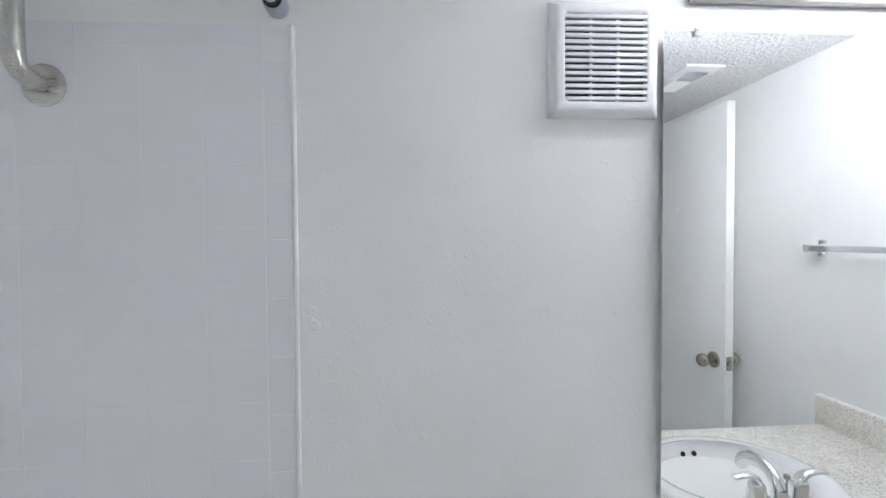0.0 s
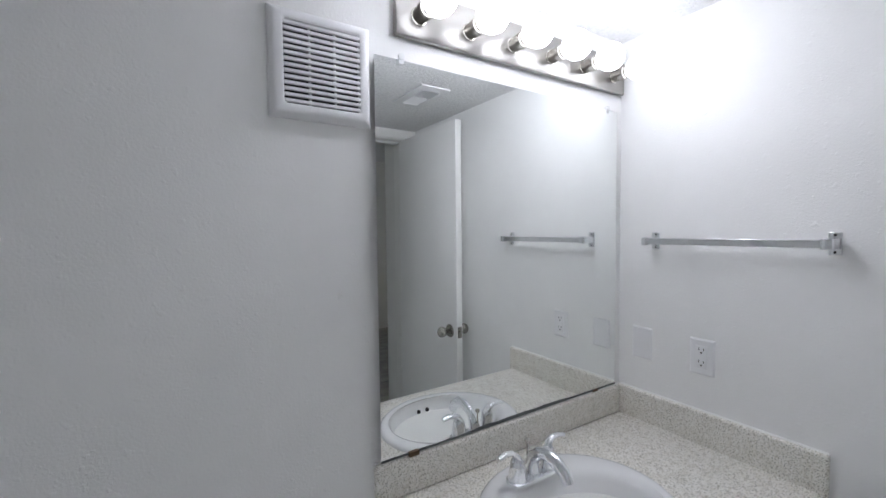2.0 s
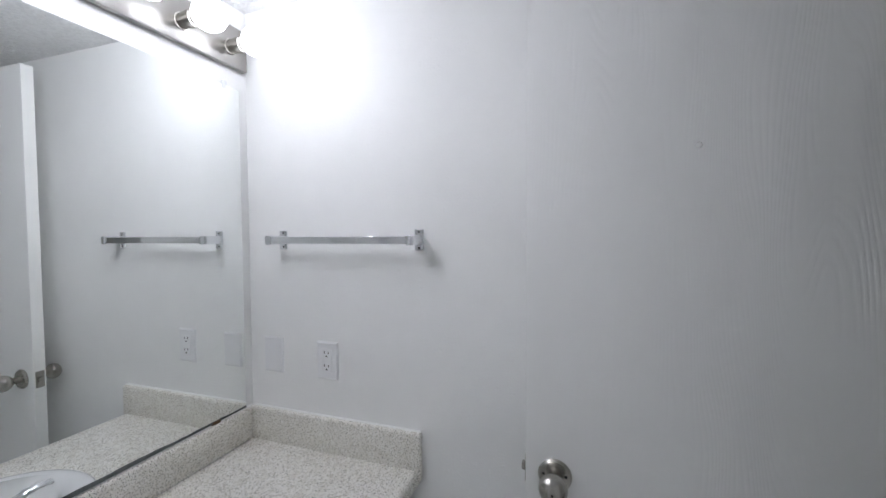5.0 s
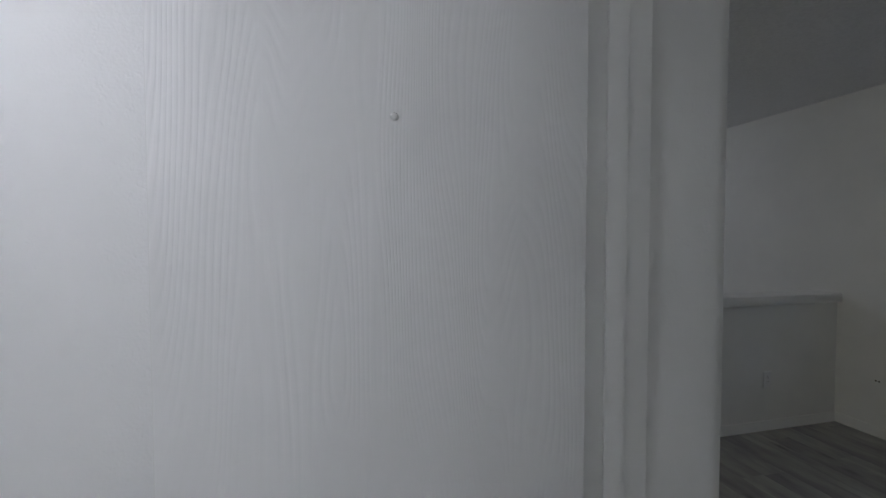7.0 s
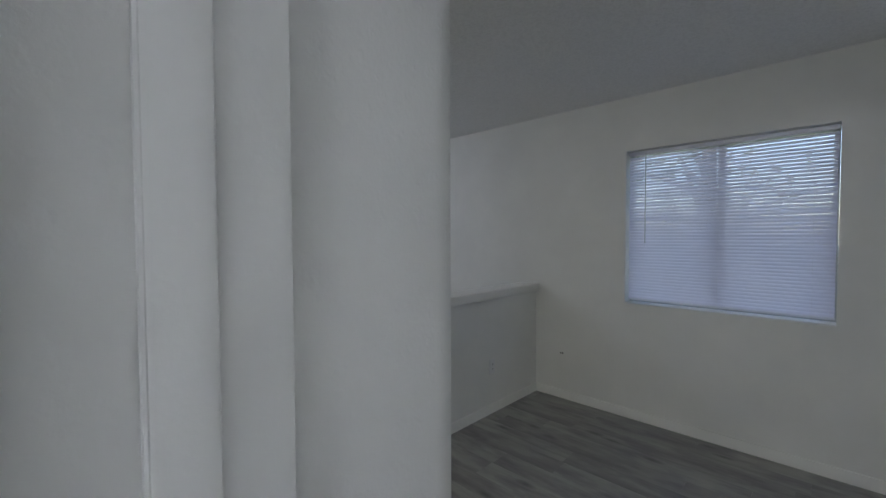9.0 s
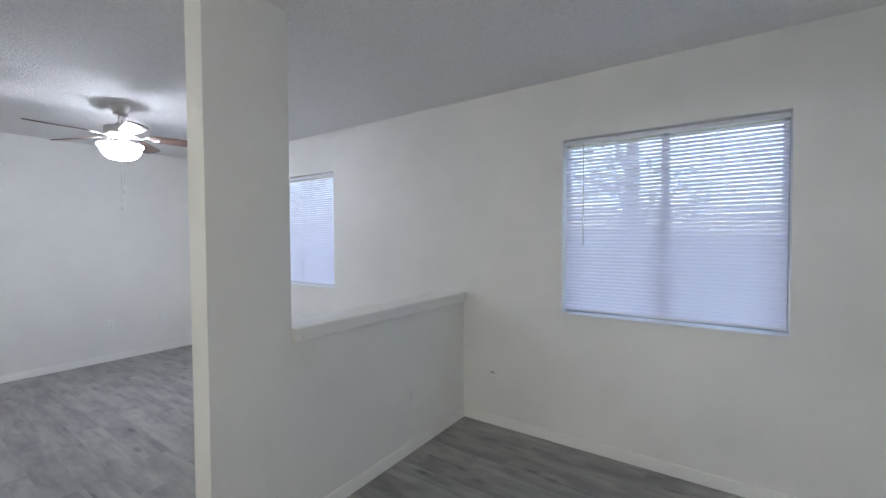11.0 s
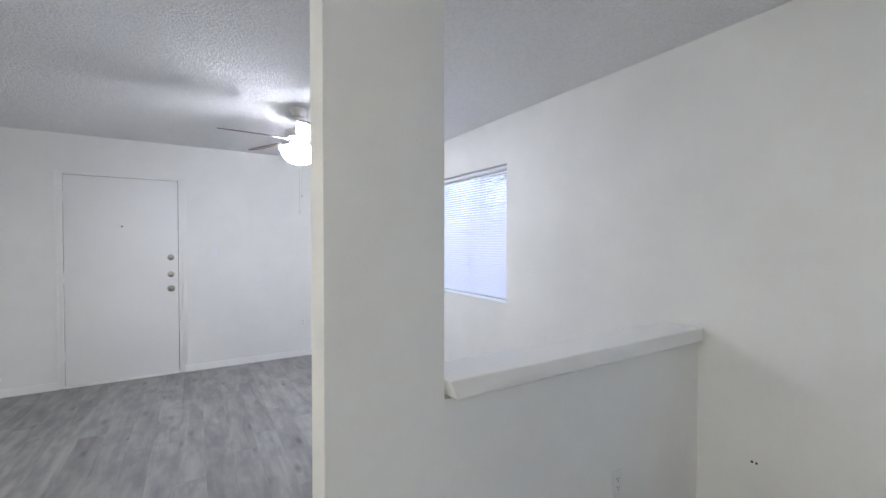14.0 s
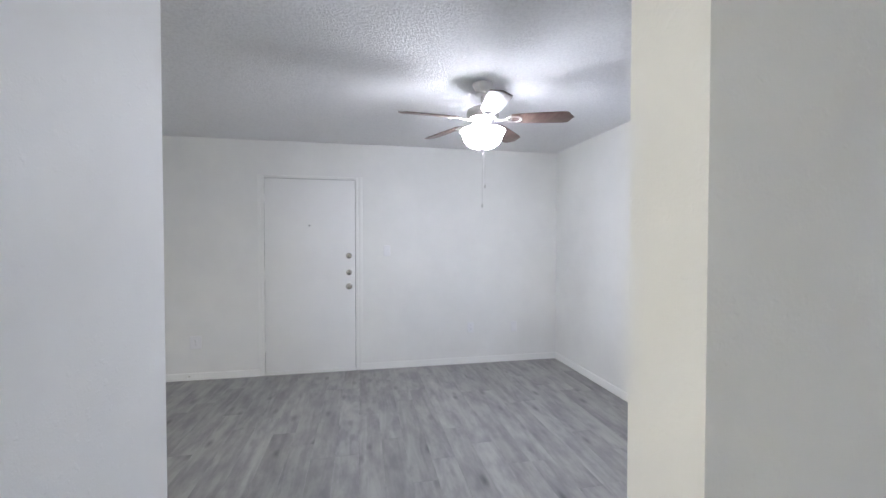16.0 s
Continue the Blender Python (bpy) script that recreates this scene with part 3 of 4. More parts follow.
def light_bar():
    x0, x1, z0, z1 = -0.856, -0.012, 1.871, 1.985
    f = thing("vanity_light", ((x0 + x1) / 2, -0.001, z0), "brushed metal vanity light bar with six lit globe bulbs", "wall lamp")
    part("back_plate", block(x0, x1, -0.019, -0.001, z0, z1, 0.004), BARPLATE, f, "brushed nickel back plate")
    zc = 1.922
    for i in range(6):
        x = -0.797 + i * 0.1452
        m = Matrix.Translation((x, -0.019, zc)) @ pose(0, 0, 0, 90, 0, 0)
        s = part("socket", lathe([(0.021, 0.0), (0.021, 0.002), (0.0185, 0.003), (0.0185, 0.026), (0.0205, 0.027), (0.0205, 0.044), (0.0165, 0.0455), (0.0165, 0.05), (0, 0.05)], m, 28), NICKEL, f, "satin metal socket")
        prof = [(0.0135, 0.046), (0.0155, 0.052)] + [(0.0395 * math.cos(radians(a)), 0.092 + 0.0395 * math.sin(radians(a))) for a in range(-66, 7, 12)]
        dome = [(0.0395 * math.cos(radians(a)), 0.092 + 0.0395 * math.sin(radians(a))) for a in range(6, 91, 12)] + [(0, 0.1315)]
        bulb = part("bulb", lathe(dome, m, 28), BULBS[i], f, "lit frosted globe bulb")
        part("bulb_base", lathe(prof, m, 28), BULB_BASE, bulb, "dimmer half of the globe by its socket")


def towel_bar():
    z, y0, y1 = 1.384, -0.555, -0.13
    t = thing("towel_bar", (0, (y0 + y1) / 2, z), "chrome towel bar with square posts on the wall", "towel bar")
    part("rail", block(-0.062, -0.05, y0 - 0.012, y1 + 0.014, z - 0.0095, z + 0.0095, 0.0012), CHROME, t, "flat chrome rail")
    for y in (y0, y1):
        p = part("post", block(-0.0005, -0.005, y - 0.0125, y + 0.0125, z - 0.027, z + 0.027, 0.0015), CHROME, t, "chrome bracket")
        part("arm", block(-0.004, -0.064, y - 0.011, y + 0.011, z - 0.0125, z + 0.0125, 0.002), CHROME, p)
        for s in (-1, 1):
            part("screw", lathe([(0, 0.0055), (0.003, 0.005), (0.0035, 0.004), (0, 0.004)], Matrix.Translation((0, y, z + s * 0.02)) @ pose(0, 0, 0, 0, -90, 0), 12), DARK, p)


def wall_plate(name, at, facing, label, sockets="", size=(0.07, 0.106)):
    """A cover plate built facing -y, then turned. sockets: decora for the square outlet, duplex, switch or blank."""
    w, h = size
    t = thing(name, (0, 0, 0), label, "wall plate")
    b = bmesh.new()
    loops = [[b.verts.new(p) for p in ((-a, -d, -c), (a, -d, -c), (a, -d, c), (-a, -d, c))] for a, c, d in ((w / 2, h / 2, 0.0), (w / 2, h / 2, 0.002), (w / 2 - 0.004, h / 2 - 0.004, 0.0055))]
    for lo, hi in zip(loops, loops[1:]):
        for i in range(4):
            b.faces.new((lo[i], lo[(i + 1) % 4], hi[(i + 1) % 4], hi[i]))
    b.faces.new(loops[-1])
    bmesh.ops.recalc_face_normals(b, faces=b.faces)
    plate = part("plate", b, PLASTIC, t)
    if sockets == "decora":
        part("insert", block(-0.0165, 0.0165, -0.0075, -0.005, -0.033, 0.033, 0.0012), PLASTIC, t)
    if sockets in ("decora", "duplex"):
        for s in (-1, 1):
            if sockets == "duplex":
                part("insert", lathe([(0, 0), (0.0165, 0), (0.0165, 0.002), (0, 0.0025)], Matrix.Translation((0, -0.005, s * 0.0195)) @ pose(0, 0, 0, 90, 0, 0), 20), PLASTIC, t)
            b = block(-0.0075, -0.0055, -0.0082, -0.0071, s * 0.0185 + 0.002, s * 0.0185 + 0.009)
            block(0.0055, 0.0075, -0.0082, -0.0071, s * 0.0185 + 0.002, s * 0.0185 + 0.008, bm=b)
            lathe([(0, 0), (0.0026, 0), (0.0026, 0.0011), (0, 0.0011)], Matrix.Translation((0, -0.0071, s * 0.0185 - 0.0055)) @ pose(0, 0, 0, 90, 0, 0), 10, b)
            part("slots", b, DARK, t)
    if sockets == "switch":
        part("toggle", turn(block(-0.0045, 0.0045, -0.014, -0.004, -0.005, 0.005, 0.001), pose(0, 0, 0, 15, 0, 0)), PLASTIC, t)
    t.matrix_basis = Matrix.Translation(at) @ pose(0, 0, 0, 0, 0, facing)
    return t


def vanity():
    top, front, left = 0.789, -0.553, -0.924
    c = thing("vanity_cabinet", (-0.46, -0.27, 0), "white painted vanity cabinet under the counter", "cabinet")
    part("carcass", block(left + 0.02, -0.003, front + 0.045, -0.004, 0.09, 0.748), TRIM, c)
    part("toe_kick", block(left + 0.03, -0.003, front + 0.1, -0.02, 0, 0.0895), TRIM, c)
    for x0, x1 in ((left + 0.035, -0.475), (-0.455, -0.02)):
        d = part("cabinet_door", block(x0, x1, front + 0.025, front + 0.0445, 0.12, 0.725, 0.004), TRIM, c)
        part("pull", lathe([(0.005, 0), (0.005, 0.012), (0.013, 0.018), (0.013, 0.024), (0, 0.027)], Matrix.Translation(((-0.505 if x0 < -0.5 else -0.425), front + 0.025, 0.66)) @ pose(0, 0, 0, 90, 0, 0), 20), NICKEL, d)

    # counter slab with an oval hole
    k = thing("vanity_counter", (-0.46, -0.27, 0.75), "cream speckled counter with splash boards", "countertop")
    cx, cy, rx, ry = SINK
    b = bmesh.new()
    n = 64
    hole_r = 0.93
    x0, x1, y0, y1 = left, -0.0005, front, -0.0005
    outer, inner = [], []
    for i in range(n):
        a = 2 * math.pi * i / n
        dx, dy = math.cos(a), math.sin(a)
        inner.append((cx + hole_r * rx * dx, cy + hole_r * ry * dy))
        s = min((x1 - cx) / dx if dx > 1e-6 else 1e9, (x0 - cx) / dx if dx < -1e-6 else 1e9, (y1 - cy) / dy if dy > 1e-6 else 1e9, (y0 - cy) / dy if dy < -1e-6 else 1e9)
        outer.append((cx + s * dx, cy + s * dy))
    for px, py in ((x0, y0), (x1, y0), (x1, y1), (x0, y1)):
        i = min(range(n), key=lambda q: (outer[q][0] - px) ** 2 + (outer[q][1] - py) ** 2)
        outer[i] = (px, py)
    ring = [[b.verts.new((x, y, z)) for x, y in pts] for pts, z in ((inner, top - 0.038), (inner, top), (outer, top), (outer, top - 0.038))]
    for lo, hi in zip(ring, ring[1:] + ring[:1]):
        for i in range(n):
            b.faces.new((lo[i], lo[(i + 1) % n], hi[(i + 1) % n], hi[i]))
    bmesh.ops.recalc_face_normals(b, faces=b.faces)
    lip = [e for e in b.edges if all(abs(v.co.z - top) < 1e-4 and abs(v.co.y - front) < 1e-4 for v in e.verts)]
    bmesh.ops.bevel(b, geom=lip, offset=0.014, segments=4, profile=0.5, affect="EDGES")
    part("slab", b, COUNTER, k)
    part("back_splash", block(left, -0.0195, -0.0195, -0.0008, top + 0.0004, 0.884, 0.008, 3), COUNTER, k)
    part("side_splash", block(-0.019, -0.0008, -0.56, -0.0008, top - 0.03, 0.885, 0.006, 3), COUNTER, k)
    part("caulk", tube([(left + 0.002, -0.004, 0.8825), (-0.012, -0.004, 0.8825)], 0.0042, 10), TRIM, k, "white caulk on the splash board")
    part("caulk", tube([(-0.0038, -0.557, 0.884), (-0.0038, -0.012, 0.884)], 0.004, 10), TRIM, k, "white caulk on the splash board")

    # oval sink
    s = thing("sink", (cx, cy, top), "white porcelain oval drop-in sink", "sink")
    prof = [(1.0, 0.0008), (0.995, 0.006), (0.97, 0.0115), (0.93, 0.0135), (0.87, 0.012), (0.82, 0.004), (0.79, -0.012), (0.75, -0.04), (0.67, -0.078), (0.52, -0.108), (0.32, -0.124), (0.11, -0.13), (0.10, -0.135)]
    b = bmesh.new()
    rings = []
    for f, z in prof:
        push = 0.035 if f < 0.9 else 0.0
        rings.append([b.verts.new((cx + f * rx * math.cos(a), cy - push * (ry / 0.2) * min(1, (0.9 - f) / 0.1 if f < 0.9 else 0) + f * ry * math.sin(a) * (0.92 if f < 0.9 else 1), top + z)) for a in (2 * math.pi * i / n for i in range(n))])
    for lo, hi in zip(rings, rings[1:]):
        for i in range(n):
            b.faces.new((lo[i], lo[(i + 1) % n], hi[(i + 1) % n], hi[i]))
    bmesh.ops.recalc_face_normals(b, faces=b.faces)
    part("basin", b, PORCELAIN, s)
    part("drain", lathe([(0.028, 0), (0.026, 0.003), (0.02, 0.002), (0.018, 0.004), (0, 0.005)], Matrix.Translation((cx, cy - 0.035, top - 0.1355)), 28), CHROME, s, "chrome drain")
    for dx in (-0.018, 0.018):
        # raised black discs, colour in place of the holes' shade
        part("overflow_hole", lathe([(0, 0), (0.0075, 0), (0.007, 0.003), (0, 0.003)], Matrix.Translation((cx + dx, cy - 0.035 - 0.92 * ry * 0.762, top - 0.034)) @ pose(0, 0, 0, -68, 0, 0), 18), DARK, s, "black disc for the shaded overflow hole")

    faucet(-0.551, -0.139, top + 0.0128)


def faucet(x, y, z):
    f = thing("faucet", (x, y, z), "chrome two-handle faucet behind the basin", "faucet")
    outline = arc((0.055, 0), 0.0265, -90, 90, 10) + arc((-0.055, 0), 0.0265, 90, 270, 10)
    part("base_plate", turn(prism(outline, 0, 0.011, 0.003), Matrix.Translation((x, y, z))), CHROME, f)
    spout = [(x, y + 0.006, z + 0.008), (x, y + 0.005, z + 0.03), (x, y - 0.003, z + 0.052), (x, y - 0.022, z + 0.070), (x, y - 0.05, z + 0.078), (x, y - 0.078, z + 0.073), (x, y - 0.1, z + 0.058), (x, y - 0.112, z + 0.038)]
    part("spout", tube(spout, [0.0235, 0.019, 0.0165, 0.0155, 0.0165, 0.0175, 0.0165, 0.0145], 20, 0.85), CHROME, f)
    part("lift_rod", lathe([(0.002, 0), (0.002, 0.03), (0.0065, 0.034), (0.0065, 0.041), (0, 0.043)], Matrix.Translation((x, y + 0.021, z + 0.045)), 16), NICKEL, f, "pop-up drain knob")
    for s in (-1, 1):
        h = part("handle_body", lathe([(0.0235, 0), (0.0225, 0.006), (0.0205, 0.02), (0.0185, 0.034), (0.0165, 0.046), (0.010, 0.055), (0, 0.058)], Matrix.Translation((x + s * 0.053, y, z + 0.01)), 24), CHROME, f)
        part("lever", tube([(x + s * 0.05, y, z + 0.055), (x + s * 0.056, y + 0.002, z + 0.07), (x + s * 0.07, y + 0.004, z + 0.079), (x + s * 0.09, y + 0.004, z + 0.0805), (x + s * 0.112, y + 0.002, z + 0.076)], [0.0135, 0.0125, 0.0105, 0.0095, 0.0085], 14, 0.62), CHROME, h)


def ceiling_register():
    cx, cy, z = REGISTER
    r = thing("ceiling_vent", (cx, cy, z - 0.012), "white metal air register on the ceiling", "vent")
    b = bmesh.new()
    loops = [[b.verts.new((cx + sx * a, cy + sy * c, z - d)) for sx, sy in ((-1, -1), (1, -1), (1, 1), (-1, 1))] for a, c, d in ((0.074, 0.14, 0.0005), (0.073, 0.139, 0.006), (0.042, 0.103, 0.012), (0.042, 0.103, 0.002))]
    for lo, hi in zip(loops, loops[1:]):
        for i in range(4):
            b.faces.new((lo[i], lo[(i + 1) % 4], hi[(i + 1) % 4], hi[i]))
    bmesh.ops.recalc_face_normals(b, faces=b.faces)
    part("register_rim", b, PLASTIC, r)
    # thin black sheet paints the shade inside the duct
    part("duct", block(cx - 0.041, cx + 0.041, cy - 0.102, cy + 0.102, z - 0.002, z - 0.0008), DARK, r, "black sheet for the shade of the duct opening")
    for i in range(16):
        y = cy - 0.095 + i * 0.0127
        part("vane", turn(block(cx - 0.041, cx + 0.041, -0.0062, 0.0062, -0.0006, 0.0006), Matrix.Translation((0, y, z - 0.0075)) @ pose(0, 0, 0, 42 if i < 8 else -42, 0, 0)), PLASTIC, r)
    part("damper_lever", block(cx + 0.03, cx + 0.035, cy + 0.102, cy + 0.108, z - 0.024, z - 0.006, 0.001), PLASTIC, r)


def wall_scars():
    """Filled anchor holes that were painted over."""
    for x, z, s in ((-1.574, 1.277, 1.0), (-0.993, 1.286, 0.55)):
        b = bmesh.new()
        for dx, dz, r in ((0, 0.014, 0.010), (0.004, -0.012, 0.011), (-0.004, 0.0, 0.006)):
            lathe([(r, 0.0), (r * 0.8, 0.0010), (r * 0.5, 0.0006), (0, 0.0009)], Matrix.Translation((x + dx * s, 0, z + dz * s)) @ pose(0, 0, 0, 90, 0, 0), 14, b, s, s)
        solid("wall_patch", b, BATH, "painted-over filler where a fitting was removed", "wall patch")


SINK = (-0.542, -0.275, 0.24, 0.212)
REGISTER = (-0.318, -0.832, BATH_H)
MIRROR_TURN = 0.55
bath_doorway()
bath_door()
grab_bar()
curtain_rod()
wall_vent()
mirror()
light_bar()
towel_bar()
wall_plate("blank_plate", (-0.0005, -0.087, 1.046), -90, "blank white plastic cover plate on the wall", "blank", (0.068, 0.104))
wall_plate("outlet", (-0.0005, -0.273, 1.045), -90, "white square-faced power outlet on the wall", "decora", (0.068, 0.106))
vanity()
ceiling_register()
wall_scars()

# ---- dining and living room ----


def window(name, span, label):
    """Aluminium slider set deep in a plastered opening."""
    x0, x1, z0, z1 = span
    yb = SOUTH - 0.15
    w = thing(name, ((x0 + x1) / 2, yb + 0.03, z0), label, "window", kind="structure")
    part("window_sill", block(x0 + 0.0006, x1 - 0.0006, SOUTH - 0.09, SOUTH + 0.006, z0 + 0.0006, z0 + 0.014, 0.003), SILL, w, "white painted sill")
    d0, d1 = yb + 0.012, yb + 0.056
    for a, c, lo, hi in ((x0, x1, z0 + 0.0006, z0 + 0.03), (x0, x1, z1 - 0.03, z1 - 0.0006), (x0 + 0.0006, x0 + 0.03, z0 + 0.031, z1 - 0.031), (x1 - 0.03, x1 - 0.0006, z0 + 0.031, z1 - 0.031)):
        part("window_frame", block(a + 0.0006, c - 0.0006, d0, d1, lo, hi, 0.002), ALU, w)
    xm = (x0 + x1) / 2 - 0.01
    part("meeting_stile", block(xm - 0.022, xm + 0.022, d0 + 0.004, d1 - 0.004, z0 + 0.031, z1 - 0.031, 0.002), ALU, w)
    for a, c, y in ((x0 + 0.0305, xm - 0.0225, d0 + 0.012), (xm + 0.0225, x1 - 0.0305, d0 + 0.026)):
        g = part("pane", block(a, c, y, y + 0.004, z0 + 0.0315, z1 - 0.0315), GLASS, w, "clear window glass")
        g.visible_shadow = False


def blind(span, wand, group):
    """Aluminium mini blind, lowered and tilted shut, its room edge down."""
    x0, x1, z0, z1 = span
    x0, x1 = x0 + 0.007, x1 - 0.007
    y = SOUTH - 0.055
    t = thing("mini_blind", ((x0 + x1) / 2, y, z0 + 0.02), "white mini blind lowered over the window", "window blind", group)
    head = part("head_rail", block(x0, x1, y - 0.014, y + 0.014, z1 - 0.033, z1 - 0.006, 0.002), RAIL, t, "white head rail")
    part("bottom_rail", block(x0, x1, y - 0.011, y + 0.011, z0 + 0.03, z0 + 0.044, 0.003), RAIL, t, "white bottom rail")
    pitch = 0.0222
    n = int((z1 - 0.043 - z0 - 0.054) / pitch) + 1
    pts = [(-0.0128, 0.0), (-0.0066, 0.0026), (0.0, 0.0035), (0.0066, 0.0026), (0.0128, 0.0)]
    b = bmesh.new()
    rows = [[b.verts.new((x, py, pz)) for py, pz in pts] for x in (-(x1 - x0) / 2 + 0.002, 0.0, (x1 - x0) / 2 - 0.002)]
    for lo, hi in zip(rows, rows[1:]):
        for i in range(4):
            b.faces.new((lo[i], hi[i], hi[i + 1], lo[i + 1]))
    me = mesh_of("slat", b, SLAT)
    rng = random.Random(7)
    for i in range(n):
        s = new("slat", me)
        s.parent = t
        s.matrix_basis = Matrix.Translation((rng.uniform(-0.001, 0.001), 0, 0.034 + i * pitch)) @ pose(0, 0, 0, -SLAT_TILT + rng.uniform(-1.6, 1.6), rng.uniform(-0.05, 0.05), 0)
    for x in (x0 + 0.1, (x0 + x1) / 2, x1 - 0.1):
        for yy in (y - 0.0125, y + 0.0125):
            part("ladder_cord", tube([(x, yy, z0 + 0.04), (x, yy, z1 - 0.03)], 0.0009, 6), RAIL, t)
    part("tilt_wand", tube([(wand, y + 0.021, z1 - 0.03), (wand, y + 0.022, z1 - 0.34), (wand, y + 0.022, z1 - 0.69)], 0.0036, 8), ALU, t, "grey tilt wand")


def pony_cap():
    c = thing("pony_wall_cap", (PONY_X0, -3.9, 0.9), "white painted ledge with rounded edges on the half wall", "ledge", kind="structure")
    b = block(PONY_X0 - 0.03, PONY_X1 + 0.03, SOUTH + 0.0005, COL_S - 0.0005, 0.9005, 0.966, 0.006, 3)
    for v in b.verts:  # the overhang is mitred back where it meets the column
        if v.co.y > COL_S - 0.05 and v.co.x < PONY_X0:
            v.co.y -= 0.035 * (PONY_X0 - v.co.x) / 0.03 * (0.966 - v.co.z) / 0.0655
    part("ledge", b, TRIM, c)


def front_door():
    y0, y1, top = FD
    d = thing("front_door", (FRONT + 0.01, (y0 + y1) / 2, 0.015), "flush white front door, closed, with three locks", "door")
    x = FRONT + 0.0005
    part("door_leaf", block(x, x + 0.044, y0 + 0.004, y1 - 0.004, 0.022, top - 0.004, 0.002), FLUSH, d)
    part("peephole", lathe([(0.003, 0.001), (0.0075, 0.0), (0.0075, 0.003), (0.004, 0.004), (0.0038, 0.001), (0, 0.001)], Matrix.Translation((x, -1.851, 1.55)) @ pose(0, 0, 0, 0, -90, 0), 16), DARK, d, "dark peephole")
    for z in (1.232, 1.055):
        m = Matrix.Translation((x, -2.253, z)) @ pose(0, 0, 0, 0, -90, 0)
        l = part("deadbolt", lathe([(0, 0), (0.031, 0), (0.031, 0.006), (0.026, 0.014), (0.018, 0.016), (0, 0.017)], m, 28), NICKEL, d, "satin deadbolt")
        part("thumb_turn", turn(block(-0.004, 0.004, -0.014, 0.014, 0.016, 0.03, 0.002), m @ pose(0, 0, 0, 0, 0, 35)), NICKEL, l)
    m = Matrix.Translation((x, -2.253, 0.906)) @ pose(0, 0, 0, 0, -90, 0)
    part("rose", lathe([(0, 0), (0.034, 0), (0.034, 0.005), (0.02, 0.01), (0, 0.01)], m, 28), NICKEL, d)
    part("knob", lathe([(0.012, 0.008), (0.012, 0.028), (0.026, 0.038), (0.0275, 0.052), (0.02, 0.064), (0, 0.067)], m, 28), NICKEL, d, "satin nickel knob")
    for z in (0.25, 1.0, 1.78):
        part("hinge", tube([(x - 0.003, y1 - 0.001, z), (x - 0.003, y1 - 0.001, z + 0.1)], 0.005, 10), TRIM, d, "painted hinge")
    f = thing("door_2", (FRONT, (y0 + y1) / 2, 0), "white painted front door frame", "door frame", kind="structure")
    for a, c in ((y0 - 0.0295, y0), (y1, y1 + 0.0295)):
        part("jamb", block(FRONT - 0.001, FRONT + 0.13, a, c, 0, top + 0.0295, 0.002), TRIM, f)
    part("head_jamb", block(FRONT - 0.001, FRONT + 0.13, y0, y1, top, top + 0.0295, 0.002), TRIM, f)
    for a, c in ((y0 - 0.075, y0 - 0.03), (y1 + 0.03, y1 + 0.06)):
        part("casing", block(FRONT - 0.005, FRONT - 0.0005, a, c, 0, top + 0.03, 0.0015), TRIM, f)
    # stops and sweep behind the leaf, added to block outside light at its edges
    for a, c in ((y0 + 0.0005, y0 + 0.016), (y1 - 0.016, y1 - 0.0005)):
        part("door_stop", block(FRONT + 0.049, FRONT + 0.075, a, c, 0.019, top - 0.0005), TRIM, f)
    part("door_stop", block(FRONT + 0.049, FRONT + 0.075, y0 + 0.0165, y1 - 0.0165, top - 0.016, top - 0.0005), TRIM, f)
    part("sweep", block(FRONT + 0.049, FRONT + 0.06, y0 + 0.0165, y1 - 0.0165, 0.0185, 0.04), DARK, f, "dark door sweep")
    # black strips stand in for the shade in the gaps round the leaf
    for a, c in ((y0 + 0.0004, y0 + 0.0038), (y1 - 0.0038, y1 - 0.0004)):
        part("gap_shade_strip", block(FRONT + 0.012, FRONT + 0.02, a, c, 0.02, top - 0.005), DARK, f, "black strip painting the shade in the gap")
    part("gap_shade_strip", block(FRONT + 0.012, FRONT + 0.02, y0 + 0.0004, y1 - 0.0004, top - 0.0038, top - 0.0004), DARK, f, "black strip painting the shade in the gap")
    part("threshold", block(FRONT - 0.012, FRONT + 0.13, y0 + 0.0005, y1 - 0.0005, 0, 0.018, 0.003), TRIM, f, "white painted threshold")


